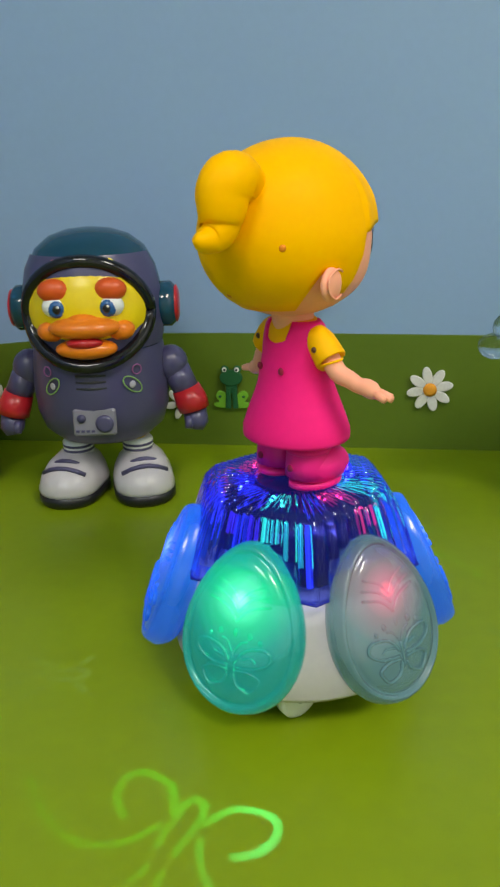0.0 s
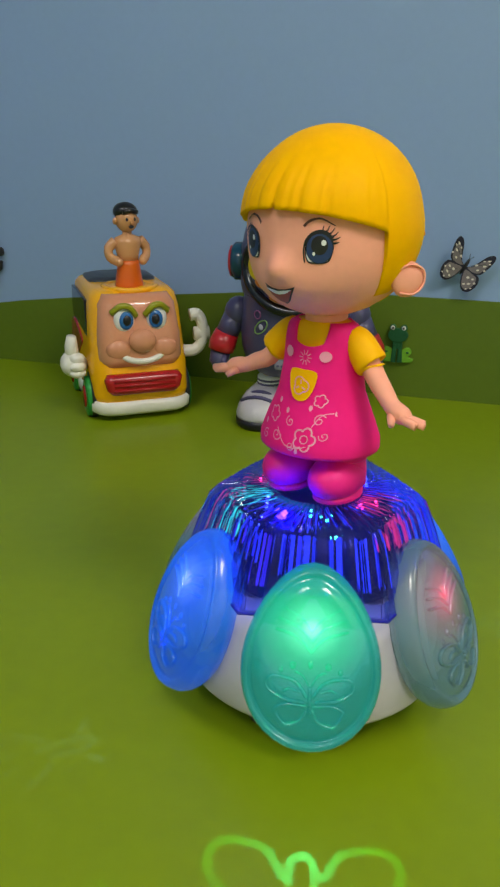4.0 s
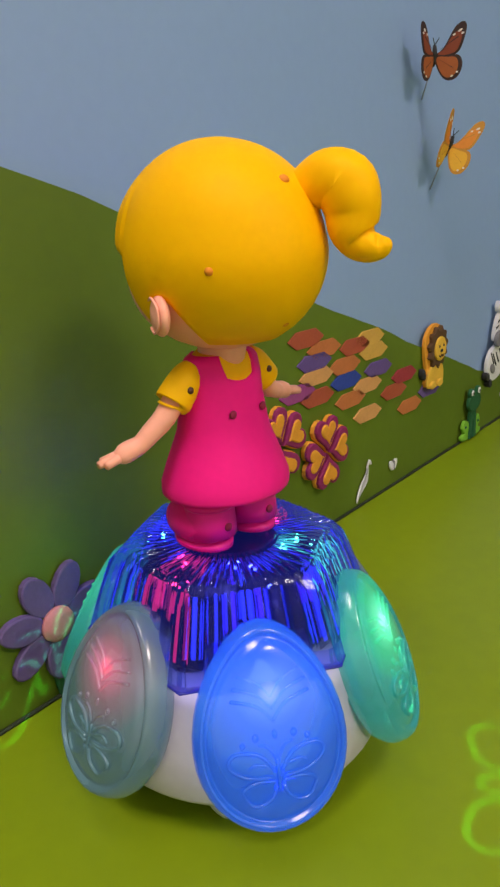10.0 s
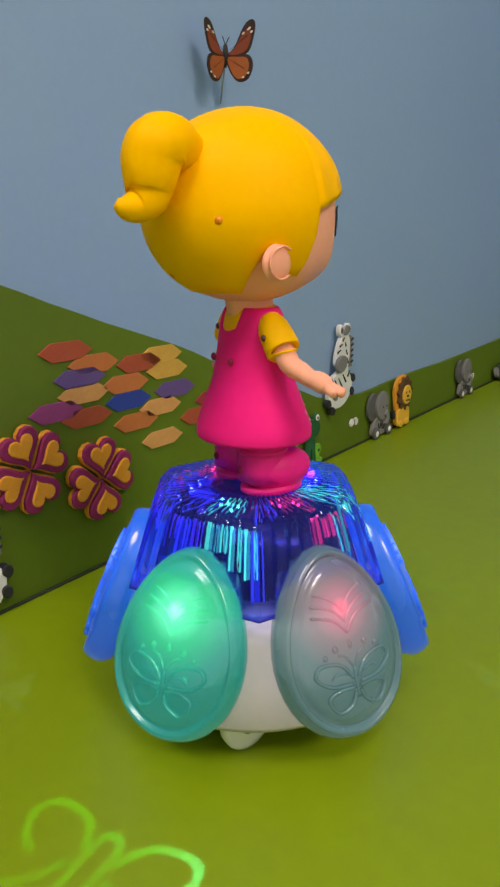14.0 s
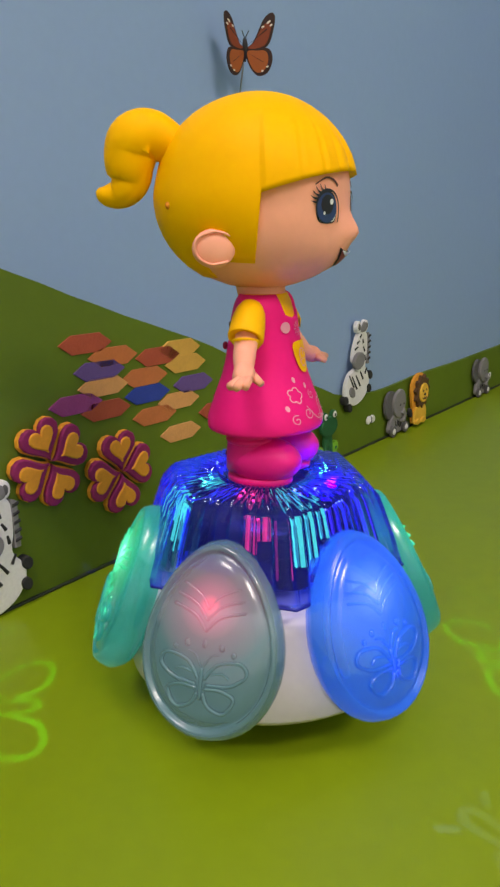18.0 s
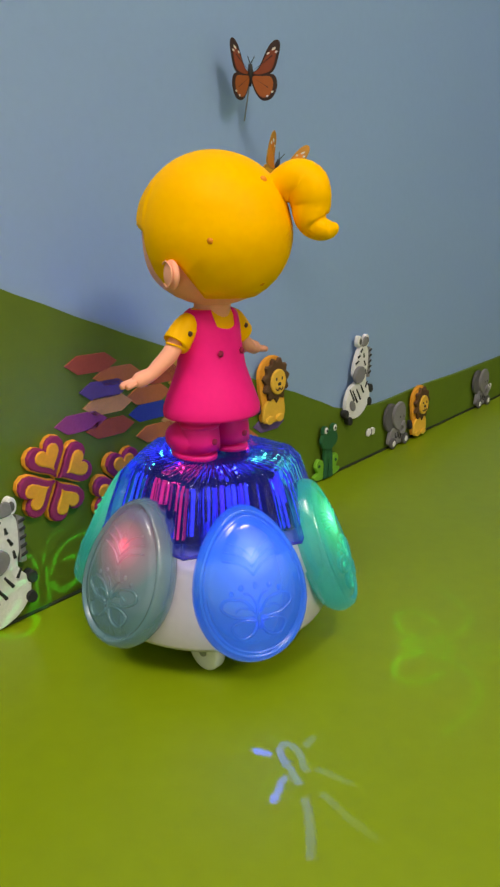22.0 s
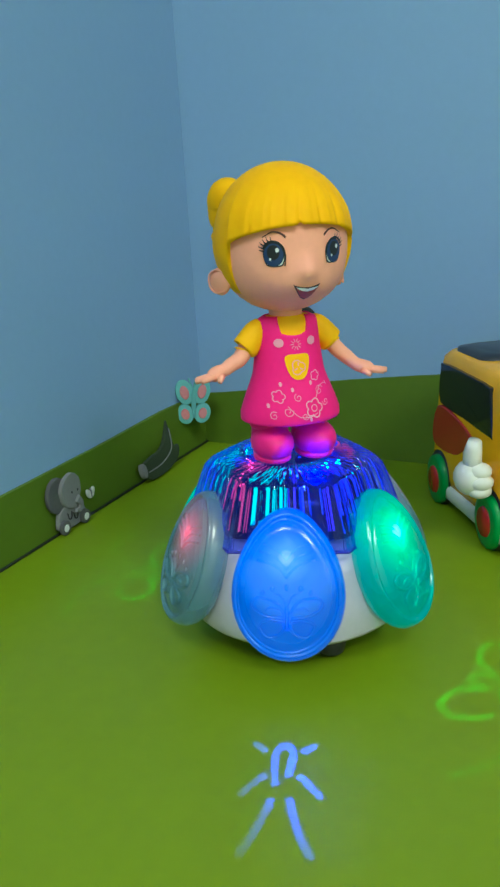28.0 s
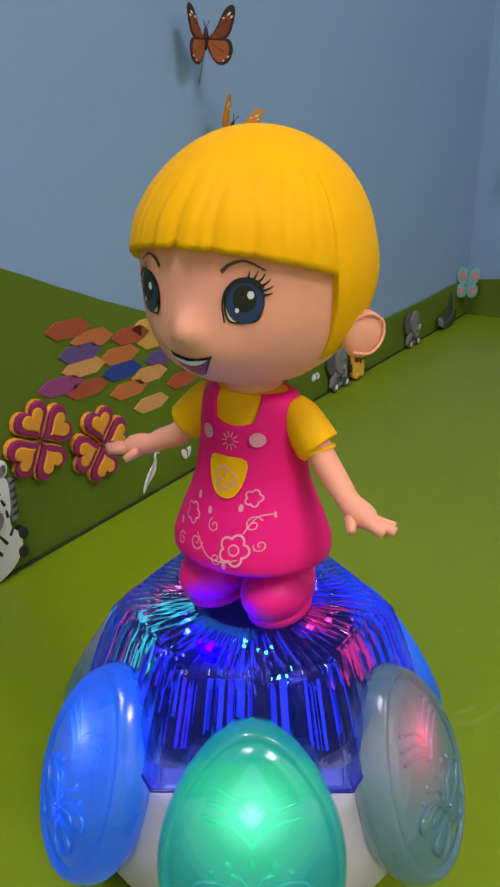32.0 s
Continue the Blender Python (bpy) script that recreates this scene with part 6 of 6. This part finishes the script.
for d in (-1, 1):
    part("eye_stalk", Shape().ball((0.006, d * 0.0210, 0.1730), (0.0150, 0.0150, 0.0150), 18), G_GRN, frog)
    part("eye", Shape().ball((0.0150, d * 0.0210, 0.1745), (0.0090, 0.0100, 0.0100), 16), G_EYE, frog)
    part("pupil", Shape().ball((0.0225, d * 0.0205, 0.1745), (0.0030, 0.0045, 0.0048), 12), M_BLACK, frog)
    part("arm", Shape().tube([(0.004, d * 0.0330, 0.1020), (0.008, d * 0.0500, 0.1130)], [0.0090, 0.0110], 14), M_CLEAR, frog, "clear soft plastic forearm")
    part("hand", Shape().tube([(0.008, d * 0.0480, 0.1120), (0.009, d * 0.0620, 0.1230)], [0.0110, 0.0130], 14).ball((0.009, d * 0.0765, 0.1200), (0.0100, 0.0120, 0.0092), 16).ball((0.009, d * 0.0690, 0.1330), (0.0095, 0.0105, 0.0105), 16).ball((0.009, d * 0.0560, 0.1380), (0.0090, 0.0085, 0.0105), 16), M_CLEAR, frog, "clear bubble-fingered hand")
    part("leg", Shape().lathe([(0.0070, 0.0300), (0.0078, 0.0340), (0.0070, 0.0380), (0.0078, 0.0420)], 14, m=Matrix.Translation((0, d * 0.0240, 0))), G_YEL, frog, "ribbed yellow leg")
    sh = Shape().rings([rrect(0.046, 0.058, 0.020, 0.0, 0.008), rrect(0.050, 0.062, 0.022, 0.004, 0.008), rrect(0.044, 0.052, 0.020, 0.012, 0.006), rrect(0.030, 0.034, 0.014, 0.024, 0.000), rrect(0.018, 0.020, 0.008, 0.034, -0.004)])
    for q in (-1, 0, 1):
        sh.ball((0.028, q * 0.0155, 0.0075), (0.0120, 0.0095, 0.0070), 14)
    part("foot", sh, G_GRN, frog, "green webbed toy foot", Matrix.Translation((0, d * 0.0270, 0)) @ pose(0, 0, 0, 0, 0, d * 18))


# ---- what moves ----
def motions():
    walk(toy, [(t, pose(x, y, 0.0005, 0, 0, turn)) for t, x, y, turn in (
        (0, 0.6548, -0.3859, 39.8),
        (0.5, 0.6800, -0.3134, 59.1),
        (1, 0.7037, -0.2431, 74.9),
        (1.5, 0.7096, -0.2171, 59.0),
        (2, 0.6736, -0.2897, 31.7),
        (2.5, 0.6318, -0.3497, -25.5),
        (3, 0.6089, -0.4193, -77.7),
        (3.5, 0.6031, -0.4756, -107.5),
        (5.5, 0.4522, -0.7714, -114.3),
        (6, 0.4320, -0.8499, -110.3),
        (6.6, 0.3899, -0.9376, -105.7),
        (7, 0.3844, -1.0126, -102.7),
        (7.5, 0.3909, -1.0969, -96.5),
        (8, 0.3682, -1.0830, -96.5),
        (8.1, 0.3509, -1.0831, -104.7),
        (8.2, 0.3337, -1.0832, -117.8),
        (8.3, 0.3164, -1.0834, -132.9),
        (8.4, 0.2991, -1.0835, -143.0),
        (8.5, 0.2819, -1.0836, -153.0),
        (8.6, 0.2678, -1.0820, -163.5),
        (8.8, 0.2396, -1.0788, -174.3),
        (9, 0.2113, -1.0758, -184.8),
        (9.5, 0.1357, -1.0610, -192.6),
        (10, 0.0932, -1.0309, -187.4),
        (10.5, 0.1313, -0.9778, -232.5),
        (11, 0.1492, -0.9048, -275.3),
        (11.5, 0.1714, -0.8874, -298.4),
        (12, 0.1719, -0.8890, -300.0),
        (12.5, 0.1692, -0.8868, -300.2),
        (13, 0.1634, -0.8829, -295.6),
        (13.5, 0.1609, -0.8814, -291.5),
        (14.3, 0.1599, -0.8829, -291.6),
        (14.4, 0.1598, -0.8831, -295.7),
        (14.5, 0.1597, -0.8833, -308.2),
        (14.6, 0.1596, -0.8836, -328.9),
        (14.7, 0.1595, -0.8838, -357.7),
        (14.8, 0.1594, -0.8839, -394.9),
        (14.9, 0.1593, -0.8841, -440.4),
        (15, 0.1591, -0.8843, -494.0),
        (15.1, 0.1590, -0.8845, -556.0),
        (15.2, 0.1589, -0.8847, -626.3),
        (15.3, 0.1588, -0.8848, -704.8),
        (15.4, 0.1586, -0.8851, -787.3),
        (15.5, 0.1585, -0.8853, -863.8),
        (15.6, 0.1582, -0.8852, -942.8),
        (15.7, 0.1578, -0.8851, -1022.2),
        (15.8, 0.1574, -0.8851, -1101.7),
        (15.9, 0.1571, -0.8850, -1179.8),
        (16, 0.1567, -0.8849, -1257.8),
        (16.1, 0.1564, -0.8848, -1336.7),
        (16.2, 0.1560, -0.8846, -1415.7),
        (16.3, 0.1556, -0.8845, -1494.0),
        (16.4, 0.1553, -0.8843, -1572.4),
        (16.5, 0.1550, -0.8842, -1650.8),
        (16.6, 0.1552, -0.8841, -1731.3),
        (16.7, 0.1554, -0.8840, -1812.0),
        (16.8, 0.1554, -0.8839, -1892.7),
        (16.9, 0.1556, -0.8839, -1973.6),
        (17, 0.1558, -0.8839, -2054.6),
        (17.1, 0.1562, -0.8841, -2137.0),
        (17.2, 0.1566, -0.8843, -2219.5),
        (17.3, 0.1570, -0.8847, -2299.8),
        (17.4, 0.1573, -0.8849, -2380.0),
        (17.5, 0.1576, -0.8852, -2460.3),
        (17.6, 0.1577, -0.8855, -2540.1),
        (17.7, 0.1579, -0.8859, -2619.9),
        (17.8, 0.1580, -0.8862, -2700.7),
        (17.9, 0.1581, -0.8865, -2781.4),
        (18, 0.1582, -0.8869, -2862.3),
        (18.1, 0.1582, -0.8869, -2943.5),
        (18.2, 0.1582, -0.8869, -3024.9),
        (18.3, 0.1582, -0.8869, -3105.7),
        (18.4, 0.1582, -0.8870, -3187.5),
        (18.5, 0.1583, -0.8870, -3269.4),
        (18.6, 0.1585, -0.8868, -3351.8),
        (18.7, 0.1586, -0.8866, -3434.2),
        (18.8, 0.1588, -0.8864, -3516.1),
        (18.9, 0.1590, -0.8862, -3597.0),
        (19, 0.1592, -0.8860, -3677.9),
        (19.1, 0.1598, -0.8861, -3760.2),
        (19.2, 0.1604, -0.8860, -3842.6),
        (19.3, 0.1609, -0.8861, -3924.9),
        (19.4, 0.1615, -0.8860, -4006.7),
        (19.5, 0.1622, -0.8861, -4088.6),
        (19.6, 0.1626, -0.8864, -4165.6),
        (19.7, 0.1630, -0.8867, -4242.8),
        (19.8, 0.1633, -0.8870, -4315.8),
        (19.9, 0.1637, -0.8872, -4389.5),
        (20, 0.1641, -0.8876, -4463.0),
        (20.1, 0.1646, -0.8878, -4533.7),
        (20.2, 0.1651, -0.8879, -4604.3),
        (20.3, 0.1655, -0.8882, -4664.4),
        (20.4, 0.1661, -0.8883, -4727.5),
        (20.5, 0.1666, -0.8885, -4793.7),
        (20.6, 0.1661, -0.8883, -4856.7),
        (20.7, 0.1657, -0.8881, -4916.9),
        (20.8, 0.1652, -0.8880, -4957.9),
        (20.9, 0.1647, -0.8877, -5002.1),
        (21, 0.1643, -0.8875, -5042.1),
        (21.1, 0.1602, -0.8874, -5077.4),
        (21.2, 0.1561, -0.8872, -5117.7),
        (21.3, 0.1521, -0.8871, -5150.0),
        (21.4, 0.1480, -0.8869, -5176.3),
        (21.5, 0.1440, -0.8868, -5189.6),
        (22, 0.0959, -0.8504, -5222.7),
        (22.5, 0.1263, -0.7883, -5279.1),
        (23, 0.1522, -0.7202, -5316.7),
        (23.5, 0.1865, -0.6394, -5331.3),
        (24, 0.1988, -0.5446, -5326.8),
        (24.5, 0.2405, -0.4677, -5323.2),
        (26.5, 0.1897, -0.1599, -5313.1),
        (27, 0.1965, -0.2021, -5326.2),
        (27.5, 0.1996, -0.2618, -5388.9),
        (28, 0.2205, -0.3369, -5442.0),
        (28.5, 0.2403, -0.4210, -5473.2),
        (29, 0.2265, -0.4968, -5486.8),
        (29.5, 0.2254, -0.5732, -5491.5),
        (30, 0.2233, -0.6606, -5494.2),
        (30.5, 0.2257, -0.7481, -5493.6),
        (31, 0.2189, -0.8244, -5492.7),
        (31.5, 0.2097, -0.9046, -5491.8),
        (32, 0.2242, -0.9912, -5487.9),
    )])
    walk(figure, [(t, pose(0, 0, 0, 0, 0, twist)) for t, twist in (
        (0, 0.6),
        (1, 2.0),
        (2, 0.9),
        (3, -3.0),
        (6, 1.0),
        (7, 1.3),
        (8, 1.9),
        (8.5, 0.0),
        (9, 5.0),
        (10, 1.5),
        (10.5, -2.4),
        (11, -0.5),
        (13, -1.7),
        (16, -4.5),
        (19, -0.2),
        (21, -12.3),
        (22, -0.2),
        (23, 3.3),
        (24, -2.5),
        (27, 3.8),
        (28, -7.5),
        (28.5, -2.3),
        (29, 0.9),
        (29.5, 0.3),
        (30, 1.0),
        (30.5, 0.4),
        (31, 0.6),
        (32, 0.5),
    )])


motions()
